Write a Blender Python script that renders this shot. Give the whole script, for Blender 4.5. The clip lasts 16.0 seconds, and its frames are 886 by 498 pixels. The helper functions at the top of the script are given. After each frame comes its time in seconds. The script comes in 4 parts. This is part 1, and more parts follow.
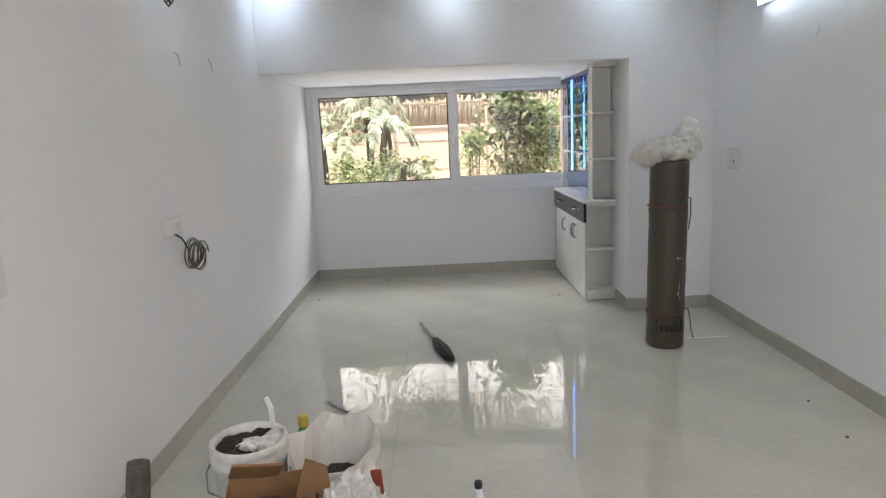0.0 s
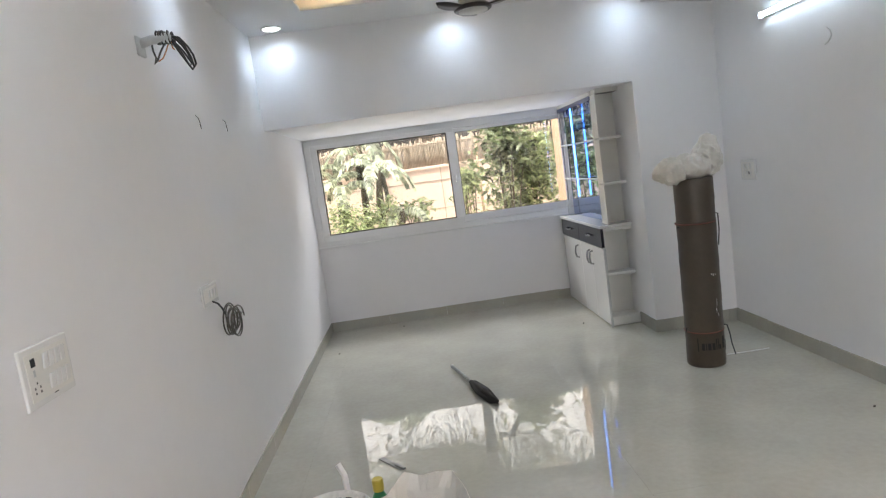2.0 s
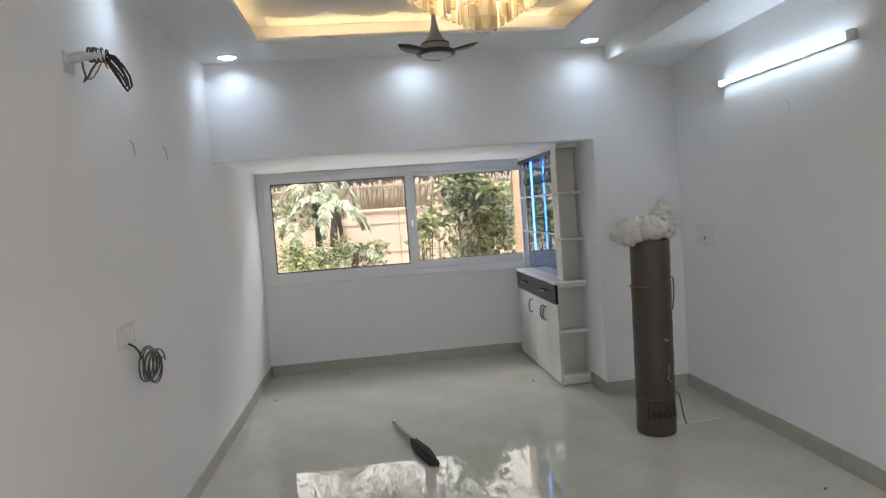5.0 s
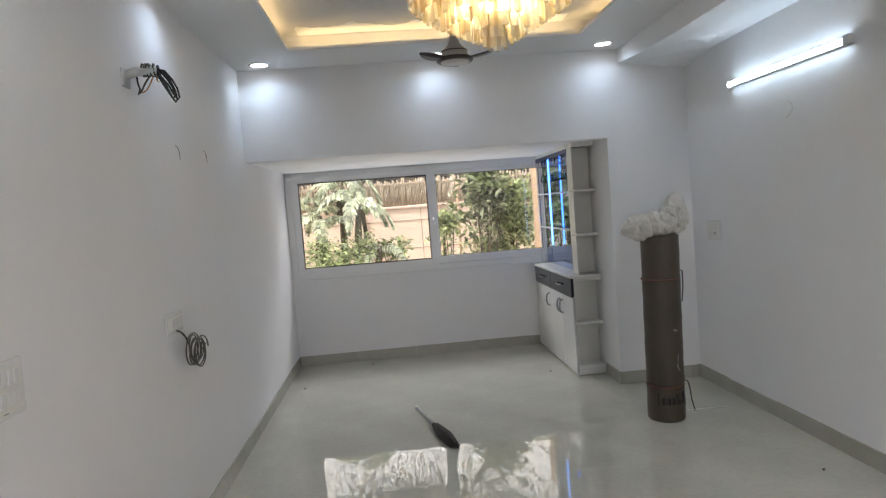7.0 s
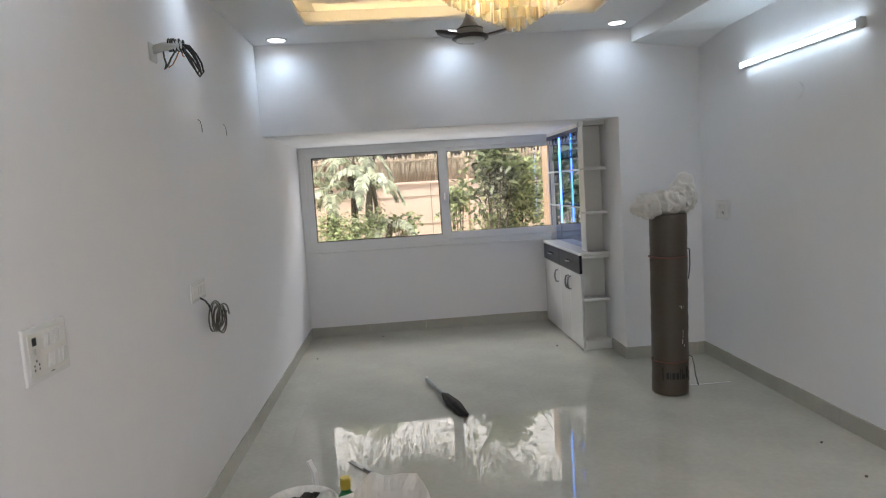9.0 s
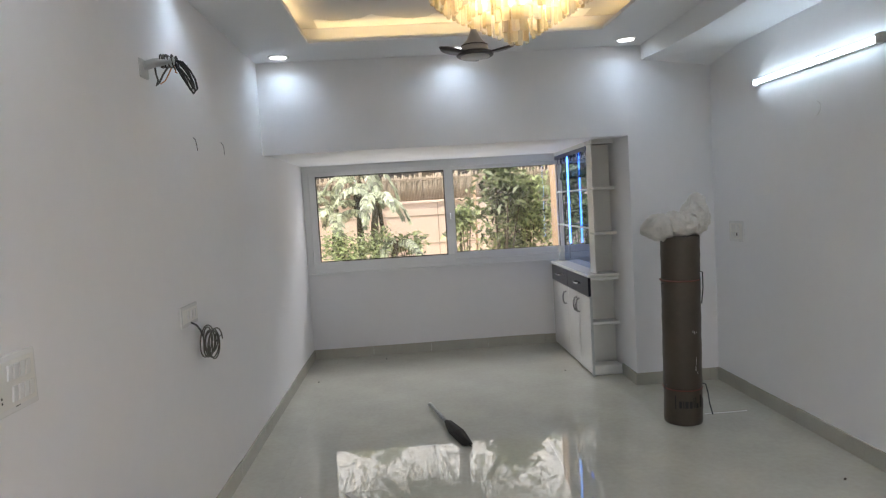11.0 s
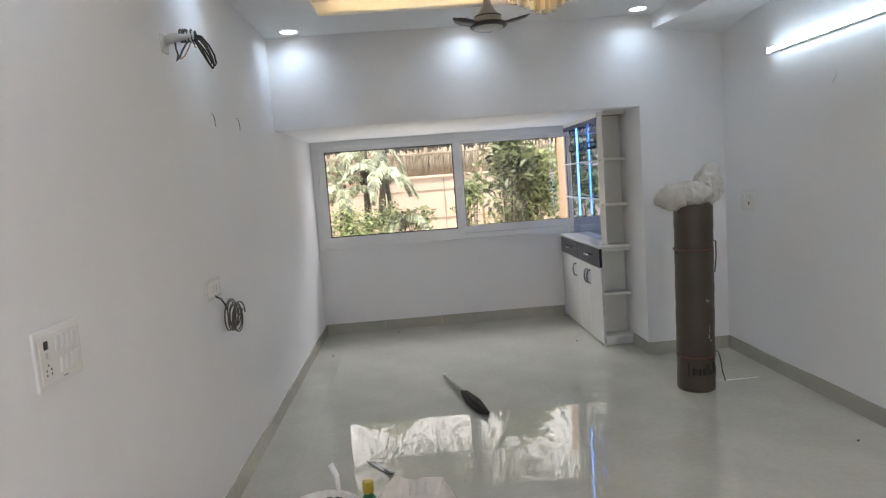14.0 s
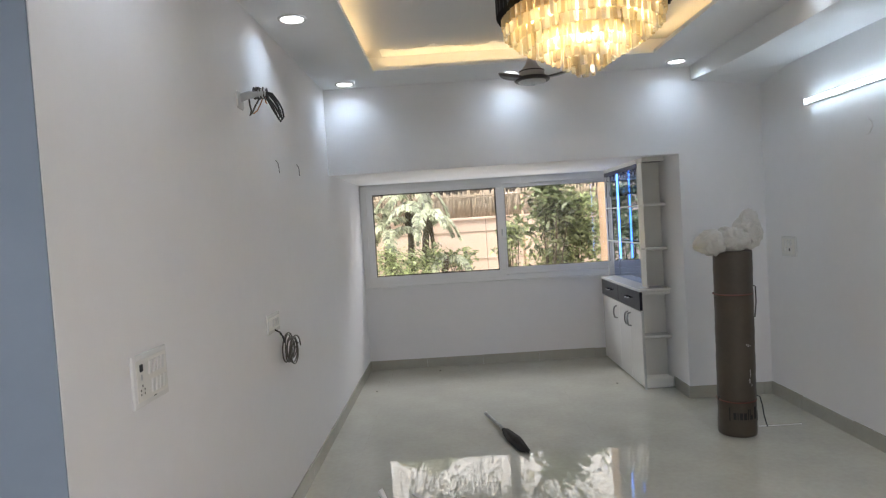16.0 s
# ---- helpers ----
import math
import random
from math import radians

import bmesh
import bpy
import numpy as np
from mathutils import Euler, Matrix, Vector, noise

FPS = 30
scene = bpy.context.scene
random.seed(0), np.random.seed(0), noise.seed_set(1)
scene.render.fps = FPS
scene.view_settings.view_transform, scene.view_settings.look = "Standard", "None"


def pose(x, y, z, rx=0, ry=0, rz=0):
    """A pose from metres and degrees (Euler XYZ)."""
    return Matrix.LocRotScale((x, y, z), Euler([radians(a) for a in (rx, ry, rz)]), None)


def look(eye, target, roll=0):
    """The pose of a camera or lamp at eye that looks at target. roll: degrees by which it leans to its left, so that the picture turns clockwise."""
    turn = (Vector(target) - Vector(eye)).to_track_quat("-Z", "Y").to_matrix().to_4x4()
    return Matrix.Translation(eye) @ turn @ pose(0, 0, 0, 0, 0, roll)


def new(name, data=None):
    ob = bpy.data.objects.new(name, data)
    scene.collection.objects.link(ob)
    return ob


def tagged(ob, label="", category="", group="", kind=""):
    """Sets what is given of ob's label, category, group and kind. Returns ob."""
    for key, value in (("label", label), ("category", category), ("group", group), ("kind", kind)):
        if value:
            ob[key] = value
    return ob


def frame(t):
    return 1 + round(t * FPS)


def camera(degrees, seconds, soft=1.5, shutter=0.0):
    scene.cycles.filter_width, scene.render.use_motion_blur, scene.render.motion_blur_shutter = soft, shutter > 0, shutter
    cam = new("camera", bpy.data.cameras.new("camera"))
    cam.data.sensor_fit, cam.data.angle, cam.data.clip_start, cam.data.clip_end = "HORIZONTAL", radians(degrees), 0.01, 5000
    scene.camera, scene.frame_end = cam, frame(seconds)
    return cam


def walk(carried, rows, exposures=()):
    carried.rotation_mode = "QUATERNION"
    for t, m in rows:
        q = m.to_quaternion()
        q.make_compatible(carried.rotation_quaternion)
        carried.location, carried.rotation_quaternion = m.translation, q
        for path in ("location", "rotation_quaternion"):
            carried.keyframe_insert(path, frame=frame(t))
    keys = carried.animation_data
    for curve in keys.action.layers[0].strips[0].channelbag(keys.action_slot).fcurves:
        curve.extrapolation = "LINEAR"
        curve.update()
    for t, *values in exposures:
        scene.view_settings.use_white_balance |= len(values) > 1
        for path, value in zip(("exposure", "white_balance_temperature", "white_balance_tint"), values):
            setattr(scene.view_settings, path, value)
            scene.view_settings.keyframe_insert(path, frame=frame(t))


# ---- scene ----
cam = camera(69.59, 16.0, soft=1.25)

PATH = [
    (0, (0.675, -0.522, 1.461), (0.677, 1.446, 1.107), -2.61),
    (0.5, (0.622, -0.492, 1.479), (0.610, 1.482, 1.152), -4.96),
    (1, (0.422, -0.608, 1.490), (0.431, 1.379, 1.263), -8.52),
    (1.5, (0.331, -0.568, 1.475), (0.408, 1.407, 1.168), -5.22),
    (2, (0.363, -0.424, 1.488), (0.437, 1.560, 1.249), -7.97),
    (2.5, (0.471, -0.350, 1.480), (0.589, 1.627, 1.201), -5.56),
    (3, (0.374, -0.326, 1.501), (0.493, 1.649, 1.210), -5.02),
    (3.5, (0.312, -0.322, 1.508), (0.603, 1.640, 1.250), -3.98),
    (4, (0.412, -0.206, 1.505), (0.739, 1.758, 1.310), -2.98),
    (4.2, (0.459, -0.197, 1.499), (0.670, 1.786, 1.349), -4.78),
    (6.3, (0.373, -0.440, 1.523), (0.613, 1.543, 1.413), -2.97),
    (6.5, (0.412, -0.468, 1.510), (0.561, 1.524, 1.398), -3.43),
    (7, (0.423, -0.487, 1.513), (0.571, 1.503, 1.386), -4.41),
    (7.5, (0.333, -0.624, 1.524), (0.499, 1.365, 1.387), -3.72),
    (8, (0.275, -0.634, 1.524), (0.428, 1.354, 1.377), -3.64),
    (8.5, (0.292, -0.677, 1.526), (0.355, 1.316, 1.374), -4.04),
    (8.7, (0.337, -0.625, 1.507), (0.454, 1.361, 1.307), -3.49),
    (10.8, (0.451, -0.490, 1.523), (0.579, 1.502, 1.389), -3.97),
    (11, (0.427, -0.450, 1.519), (0.523, 1.543, 1.380), -3.44),
    (11.5, (0.322, -0.430, 1.501), (0.420, 1.560, 1.669), -2.79),
    (12, (0.372, -0.299, 1.600), (0.537, 1.682, 1.818), -2.27),
    (12.5, (0.504, -0.199, 1.578), (0.586, 1.792, 1.745), -3.78),
    (13, (0.486, -0.195, 1.532), (0.507, 1.805, 1.527), -2.33),
    (13.5, (0.367, -0.364, 1.520), (0.391, 1.632, 1.386), -4.59),
    (14, (0.334, -0.479, 1.505), (0.421, 1.508, 1.292), -4.25),
    (14.5, (0.441, -0.467, 1.499), (0.490, 1.524, 1.315), -3.85),
    (15, (0.493, -0.497, 1.513), (0.493, 1.498, 1.367), -2.85),
    (15.5, (0.397, -0.594, 1.527), (0.405, 1.402, 1.393), -5.84),
    (16, (0.299, -0.669, 1.526), (0.271, 1.329, 1.447), -3.61),
]
walk(cam, [(t, look(eye, aim, roll)) for t, eye, aim, roll in PATH],
     [(0, 1.60), (1, 1.54), (2, 1.60), (4, 1.42), (7, 1.24), (10.8, 1.24), (11.5, 1.11), (12.5, 1.11), (13.2, 1.16), (14, 1.38), (16, 1.28)])

# ---- world, sun and lamps ----
world = bpy.data.worlds.new("world")
scene.world = world
world.use_nodes = True
wn = world.node_tree
sky = wn.nodes.new("ShaderNodeTexSky")
sky.sky_type, sky.sun_disc = "NISHITA", False
sky.dust_density, sky.air_density = 8.0, 1.2
sky.sun_elevation, sky.sun_rotation = radians(66), radians(222)
wn.links.new(sky.outputs[0], wn.nodes["Background"].inputs[0])
wn.nodes["Background"].inputs[1].default_value = 0.12


def lamp(name, kind, m, energy, color, **more):
    data = bpy.data.lights.new(name, kind)
    data.energy, data.color = energy, color
    ob = new(name, data)
    ob.matrix_world = m
    if kind == "SUN":
        data.angle = more["angle"]
    if kind == "SPOT":
        data.spot_size, data.spot_blend, data.shadow_soft_size = radians(more["cone"]), 1.0, 0.04
    if kind == "POINT":
        data.shadow_soft_size = more["radius"]
    if kind == "AREA":
        data.spread = radians(more.get("spread", 180))
        data.shape, data.size, data.size_y = "RECTANGLE", more["sx"], more["sy"]
    return ob


lamp("sun", "SUN", look((0, 0, 30), (9, 10, 0)), 2.4, (1.0, 0.95, 0.86), angle=radians(0.5))
COOL, SOFT, PALE, WARM = (0.58, 0.77, 1.0), (1.0, 0.925, 0.935), (0.76, 0.86, 1.0), (1.0, 0.70, 0.33)
CEIL = 2.645
# unseen rear lamps added to fill the room, each strength tuned alone
REAR_FILL = {(-0.46, 1.1): 1.0, (2.16, 1.1): 0.9, (-0.46, -0.8): 3.8, (2.16, -0.8): 6.2, (-1.9, -0.8): 3.2, (-0.46, -2.4): 8.5, (2.16, -2.4): 20.0}
# first five lie in view, the others are the added rear ones
DOWN = [(-0.447, 4.27), (0.817, 4.26), (2.083, 4.235), (-0.46, 2.70), (2.16, 2.65), (-0.46, 1.1), (2.16, 1.1), (-0.46, -0.8), (2.16, -0.8), (-1.9, -0.8), (-0.46, -2.4), (2.16, -2.4)]
for x, y in DOWN:
    lamp("downlight_or_fill", "AREA", pose(x, y, CEIL - 0.012), (0.45 if y > 3 else 0.20 if x > 0 else 0.45) if y > 2 else REAR_FILL[(x, y)], COOL if y > 2 else SOFT if x > 0 else PALE, sx=0.12, sy=0.12, spread=(142 if y > 3 or x < 0 else 80) if y > 2 else 170)
# added lamps outside: open sky's daylight above, sunlit garden's bounce below the sill
lamp("window_daylight", "AREA", look((0.75, 7.45, 2.85), (0.75, 4.85, 0.55)), 30, (0.92, 0.94, 1.0), sx=3.0, sy=0.6)
lamp("garden_bounce_fill", "AREA", look((0.75, 6.65, 0.70), (0.75, 4.75, 2.0)), 8, (0.92, 0.94, 1.0), sx=2.6, sy=0.4)
# LED strips lying in the cove, whose far end lies slightly askew
SKEW = Matrix.Translation((1.817, 3.93, 0)) @ Matrix.Rotation(radians(1.0), 4, "Z") @ Matrix.Translation((-1.817, -3.93, 0))
lamp("cove_lamp", "AREA", look((0.82, 3.975, 2.672), (0.82, 3.955, 3.0)), 0.6, WARM, sx=1.9, sy=0.02)
lamp("cove_lamp", "AREA", look((-0.242, 1.9, 2.672), (-0.227, 1.9, 3.0)), 1.2, WARM, sx=4.0, sy=0.02)
lamp("cove_lamp", "AREA", SKEW @ look((1.873, 1.9, 2.672), (1.858, 1.9, 3.0)), 1.2, WARM, sx=4.0, sy=0.02)
for dz in (2.26, 2.12):
    lamp("chandelier_lamp", "POINT", pose(0.80, 1.578, dz + 0.014), 12.0, (1.0, 0.84, 0.62), radius=0.05)


# ---- materials ----
def nodes_of(name):
    m = bpy.data.materials.new(name)
    m.use_nodes = True
    return m, m.node_tree.nodes, m.node_tree.links, m.node_tree.nodes["Principled BSDF"]


def mat(name, color, rough=0.5, metal=0.0, vary=0.06, scale=3.0, fine=60.0, bump=0.0, bump_scale=None, spec=0.5, coat=0.0, stretch=(1, 1, 1), random_tone=0.0):
    m, n, l, b = nodes_of(name)
    tc = n.new("ShaderNodeTexCoord")
    mp = n.new("ShaderNodeMapping")
    mp.inputs["Scale"].default_value = stretch
    l.new(tc.outputs["Object"], mp.inputs[0])
    big, small = n.new("ShaderNodeTexNoise"), n.new("ShaderNodeTexNoise")
    big.inputs["Scale"].default_value, small.inputs["Scale"].default_value = scale, fine
    big.inputs["Detail"].default_value, small.inputs["Detail"].default_value = 5, 3
    l.new(mp.outputs[0], big.inputs["Vector"])
    l.new(mp.outputs[0], small.inputs["Vector"])
    add = n.new("ShaderNodeMath")
    add.operation = "MULTIPLY_ADD"
    l.new(small.outputs[0], add.inputs[0])
    add.inputs[1].default_value = 0.5
    l.new(big.outputs[0], add.inputs[2])
    last = add.outputs[0]
    if random_tone:
        info, mix = n.new("ShaderNodeObjectInfo"), n.new("ShaderNodeMath")
        mix.operation = "MULTIPLY_ADD"
        l.new(info.outputs["Random"], mix.inputs[0])
        mix.inputs[1].default_value = random_tone
        l.new(last, mix.inputs[2])
        last = mix.outputs[0]
    ramp = n.new("ShaderNodeMapRange")
    ramp.inputs["From Min"].default_value, ramp.inputs["From Max"].default_value = 0.35, 1.15 + random_tone
    ramp.inputs["To Min"].default_value, ramp.inputs["To Max"].default_value = 1 - vary, 1 + vary
    l.new(last, ramp.inputs[0])
    tint = n.new("ShaderNodeMix")
    tint.data_type, tint.blend_type = "RGBA", "MULTIPLY"
    tint.inputs["Factor"].default_value = 1
    tint.inputs["A"].default_value = (*color, 1)
    l.new(ramp.outputs[0], tint.inputs["B"])
    l.new(tint.outputs["Result"], b.inputs["Base Color"])
    b.inputs["Roughness"].default_value, b.inputs["Metallic"].default_value = rough, metal
    b.inputs["Specular IOR Level"].default_value = spec
    b.inputs["Coat Weight"].default_value = coat
    if bump:
        bp = n.new("ShaderNodeBump")
        bp.inputs["Strength"].default_value, bp.inputs["Distance"].default_value = bump, 0.01
        src = small
        if bump_scale:
            src = n.new("ShaderNodeTexNoise")
            src.inputs["Scale"].default_value = bump_scale
            l.new(mp.outputs[0], src.inputs["Vector"])
        l.new(src.outputs[0], bp.inputs["Height"])
        l.new(bp.outputs[0], b.inputs["Normal"])
    return m


def glow(name, color, strength):
    m, n, l, b = nodes_of(name)
    b.inputs["Base Color"].default_value = (0.8, 0.8, 0.8, 1)
    b.inputs["Emission Color"].default_value, b.inputs["Emission Strength"].default_value = (*color, 1), strength
    return m


def glass(name, color=(1, 1, 1), rough=0.0, gloss=0.08):
    """A thin clear pane: see-through with a share of mirror gloss."""
    m, n, l, b = nodes_of(name)
    clear, shine, mix, fr = n.new("ShaderNodeBsdfTransparent"), n.new("ShaderNodeBsdfGlossy"), n.new("ShaderNodeMixShader"), n.new("ShaderNodeFresnel")
    clear.inputs[0].default_value = (*color, 1)
    shine.inputs["Roughness"].default_value = rough
    fr.inputs[0].default_value = 1.5
    l.new(fr.outputs[0], mix.inputs[0])
    l.new(clear.outputs[0], mix.inputs[1])
    l.new(shine.outputs[0], mix.inputs[2])
    l.new(mix.outputs[0], n["Material Output"].inputs[0])
    return m


def leaf_mat(name, color, vary=0.5):
    m, n, l, b = nodes_of(name)
    geo, hue = n.new("ShaderNodeNewGeometry"), n.new("ShaderNodeMapRange")
    l.new(geo.outputs["Random Per Island"], hue.inputs[0])
    hue.inputs["To Min"].default_value, hue.inputs["To Max"].default_value = 1 - vary, 1 + vary
    tint = n.new("ShaderNodeMix")
    tint.data_type, tint.blend_type = "RGBA", "MULTIPLY"
    tint.inputs["Factor"].default_value = 1
    tint.inputs["A"].default_value = (*color, 1)
    l.new(hue.outputs[0], tint.inputs["B"])
    trans, mix = n.new("ShaderNodeBsdfTranslucent"), n.new("ShaderNodeMixShader")
    l.new(tint.outputs["Result"], b.inputs["Base Color"])
    l.new(tint.outputs["Result"], trans.inputs[0])
    b.inputs["Roughness"].default_value = 0.4
    mix.inputs[0].default_value = 0.42
    l.new(b.outputs[0], mix.inputs[1])
    l.new(trans.outputs[0], mix.inputs[2])
    l.new(mix.outputs[0], n["Material Output"].inputs[0])
    return m


M = {}
M["wall"] = mat("wall_paint", (0.80, 0.79, 0.79), 0.62, spec=0.35, vary=0.025, scale=1.2, fine=14, bump=0.05, bump_scale=5)
M["ceiling"] = mat("ceiling_paint", (0.80, 0.80, 0.80), 0.6, vary=0.02, scale=1.5, fine=20, bump=0.04, bump_scale=6)
# bluish shade of the wall's turned-away face, put into the base colour
M["grey_blue"] = mat("grey_blue_wall_shade", (0.24, 0.28, 0.34), 0.62, vary=0.04, scale=1.5, fine=14, bump=0.05, bump_scale=5)
M["primer"] = mat("grey_primer", (0.68, 0.67, 0.66), 0.7, vary=0.04, scale=2)
M["putty"] = mat("white_putty", (0.9, 0.9, 0.88), 0.8, vary=0.05, scale=9)
M["skirting"] = mat("skirting_tile", (0.40, 0.385, 0.33), 0.25, vary=0.12, scale=6, fine=70, random_tone=0.2)
M["floor"] = mat("polished_floor_tile", (0.475, 0.465, 0.40), 0.026, vary=0.15, scale=2.6, fine=30, bump=0.0026, bump_scale=5, spec=0.72, stretch=(1, 1, 1))
M["joint"] = mat("floor_joint", (0.49, 0.48, 0.42), 0.2)
M["upvc"] = mat("white_upvc", (0.80, 0.80, 0.79), 0.3, vary=0.02)
M["gasket"] = mat("black_gasket", (0.02, 0.02, 0.02), 0.6)
M["pane"] = glass("window_glass")
M["shelf_glass"] = glass("shelf_glass", (0.85, 0.95, 0.92))
M["laminate"] = mat("white_gloss_laminate", (0.78, 0.77, 0.74), 0.12, vary=0.02, coat=0.3)
M["shelf"] = mat("off_white_laminate", (0.74, 0.73, 0.69), 0.35, vary=0.03)
M["charcoal"] = mat("charcoal_gloss_laminate", (0.018, 0.018, 0.022), 0.15, vary=0.1)
# blue cast of the strip light put into the dark laminate's colour
M["navy"] = mat("blue_lit_laminate", (0.012, 0.014, 0.09), 0.2, vary=0.1)
M["chrome"] = mat("chrome", (0.75, 0.75, 0.76), 0.15, metal=1)
M["steel_bar"] = mat("brushed_steel", (0.30, 0.30, 0.31), 0.25, metal=1)
M["mirror"] = mat("mirror", (0.36, 0.45, 0.68), 0.01, metal=1, vary=0.0)
M["blue_led"] = glow("blue_led", (0.03, 0.22, 1.0), 2.2)
M["led_bead"] = glow("led_bead", (0.25, 0.62, 1.0), 3.0)
M["shelf_lip"] = mat("pale_shelf_lip", (0.62, 0.66, 0.68), 0.25, vary=0.03)
M["sky_glow"] = glow("bright_hazy_sky", (1.0, 0.98, 0.96), 0.95)
M["led_white"] = glow("led_white", (0.92, 0.96, 1.0), 3)
M["tube"] = glow("tube_light", (0.66, 0.83, 1.0), 5.6)
M["ring_glow"] = glow("warm_light_ring", (1.0, 0.76, 0.36), 1.1)
M["bulb"] = glow("warm_bulb", (1.0, 0.80, 0.46), 22)
M["ivory"] = mat("ivory_switch_plastic", (0.74, 0.72, 0.67), 0.3, vary=0.02)
M["white_plastic"] = mat("white_switch_plastic", (0.80, 0.79, 0.77), 0.25, vary=0.02)
M["dark"] = mat("dark_hole", (0.02, 0.02, 0.02), 0.7)
M["kraft"] = mat("brown_paper_wrap", (0.060, 0.046, 0.031), 0.42, vary=0.22, scale=4, fine=40, bump=0.25, bump_scale=16)
M["print"] = mat("black_print", (0.01, 0.01, 0.01), 0.6)
M["cloudy"] = mat("cloudy_plastic_bag", (0.56, 0.535, 0.49), 0.3, vary=0.15, scale=9)
M["orange"] = mat("orange_strap", (0.17, 0.045, 0.028), 0.5)
M["wire_black"] = mat("black_cable", (0.03, 0.03, 0.028), 0.45)
M["wire_grey"] = mat("grey_cable", (0.085, 0.078, 0.062), 0.4, vary=0.3, scale=30)
M["wire_copper"] = mat("bare_copper", (0.55, 0.25, 0.12), 0.3, metal=1)
M["pvc"] = mat("grey_pvc_pipe", (0.52, 0.53, 0.52), 0.4, vary=0.15, scale=20)
M["bucket"] = mat("white_bucket_plastic", (0.62, 0.60, 0.55), 0.4, vary=0.32, scale=14, fine=80)
M["rubbish"] = mat("dark_rubbish", (0.035, 0.028, 0.022), 0.8, vary=0.5, scale=30, fine=120, bump=1.0)
M["sack"] = mat("woven_white_sack", (0.70, 0.66, 0.59), 0.5, vary=0.12, scale=9, fine=240, bump=0.2)
M["card"] = mat("corrugated_cardboard", (0.25, 0.13, 0.052), 0.75, vary=0.15, scale=8, fine=90)
M["green"] = mat("green_bottle_plastic", (0.03, 0.22, 0.08), 0.3)
M["gold_cap"] = mat("yellow_cap_plastic", (0.50, 0.38, 0.05), 0.35)
M["clear_bottle"] = mat("cloudy_bottle_plastic", (0.55, 0.56, 0.55), 0.2)
M["foil"] = mat("crumpled_white_film", (0.74, 0.72, 0.70), 0.3, vary=0.1, scale=18)
# greyer film whose tone varies in patches
M["film"] = mat("grey_packing_film", (0.52, 0.50, 0.47), 0.3, vary=0.45, scale=16, fine=50)
M["red_print"] = mat("red_print", (0.26, 0.05, 0.03), 0.5)
M["steel"] = mat("dull_steel", (0.30, 0.30, 0.29), 0.35, metal=1, vary=0.3, scale=20)
M["rubble"] = mat("brown_rag", (0.09, 0.075, 0.06), 0.9, vary=0.4, scale=25, bump=1)
M["fan"] = mat("dark_brown_fan_enamel", (0.035, 0.026, 0.022), 0.3, vary=0.1)
M["fan_cone"] = mat("grey_brown_enamel", (0.40, 0.375, 0.35), 0.35)
M["fan_ring"] = mat("pale_ring", (0.62, 0.60, 0.56), 0.4)
M["broom"] = mat("dark_broom_fibre", (0.02, 0.016, 0.012), 0.8, vary=0.4, scale=40)
M["broom_grip"] = mat("silver_broom_grip", (0.32, 0.33, 0.31), 0.35, metal=0.5, vary=0.5, scale=60)
M["black_metal"] = mat("black_powder_coat", (0.006, 0.005, 0.005), 0.5, spec=0.25, vary=0.1)
M["gold"] = mat("polished_gold", (0.58, 0.44, 0.23), 0.3, metal=1)
M["rose"] = mat("pale_gold_rose", (0.80, 0.66, 0.50), 0.2, metal=1)
m, n, l, b = nodes_of("crystal")
info, ramp, share = n.new("ShaderNodeObjectInfo"), n.new("ShaderNodeValToRGB"), n.new("ShaderNodeMapRange")
ramp.color_ramp.elements[0].color, ramp.color_ramp.elements[1].color = (0.68, 0.54, 0.28, 1), (0.98, 0.95, 0.88, 1)
ramp.color_ramp.elements.new(0.35).color = (0.92, 0.80, 0.50, 1)
l.new(info.outputs["Random"], ramp.inputs[0])
turn = n.new("ShaderNodeMath")
turn.operation = "PINGPONG"
turn.inputs[1].default_value = 0.21
l.new(info.outputs["Random"], turn.inputs[0])
l.new(turn.outputs[0], share.inputs[0])
share.inputs["From Max"].default_value = 0.21
share.inputs["To Min"].default_value, share.inputs["To Max"].default_value = 0.12, 0.62
trans, mixs = n.new("ShaderNodeBsdfTranslucent"), n.new("ShaderNodeMixShader")
l.new(ramp.outputs[0], trans.inputs[0])
b.inputs["Base Color"].default_value, b.inputs["Roughness"].default_value = (0.80, 0.77, 0.70, 1), 0.03
b.inputs["Specular IOR Level"].default_value = 1.0
clear2, mix2 = n.new("ShaderNodeBsdfTransparent"), n.new("ShaderNodeMixShader")
mixs.inputs[0].default_value = 0.68
l.new(b.outputs[0], mixs.inputs[1])
l.new(trans.outputs[0], mixs.inputs[2])
l.new(share.outputs[0], mix2.inputs[0])
l.new(mixs.outputs[0], mix2.inputs[1])
l.new(clear2.outputs[0], mix2.inputs[2])
l.new(mix2.outputs[0], n["Material Output"].inputs[0])
M["crystal"] = m
M["peach"] = mat("peach_boundary_paint", (0.60, 0.485, 0.405), 0.8, vary=0.12, scale=2, fine=25, bump=0.1)
# pillar's shade put into its peach; the post's own rusty tan
M["tan"] = mat("tan_shaded_peach", (0.36, 0.25, 0.16), 0.8, vary=0.12, scale=2, fine=25, bump=0.1)
M["bamboo"] = mat("dry_bamboo", (0.30, 0.25, 0.185), 0.7, vary=0.35, scale=3, fine=20, random_tone=0.3)
M["matting"] = mat("reed_matting", (0.17, 0.135, 0.10), 0.8, vary=0.3, scale=6, fine=60, stretch=(6, 1, 0.4))
M["iron"] = mat("dark_iron", (0.05, 0.045, 0.04), 0.6)
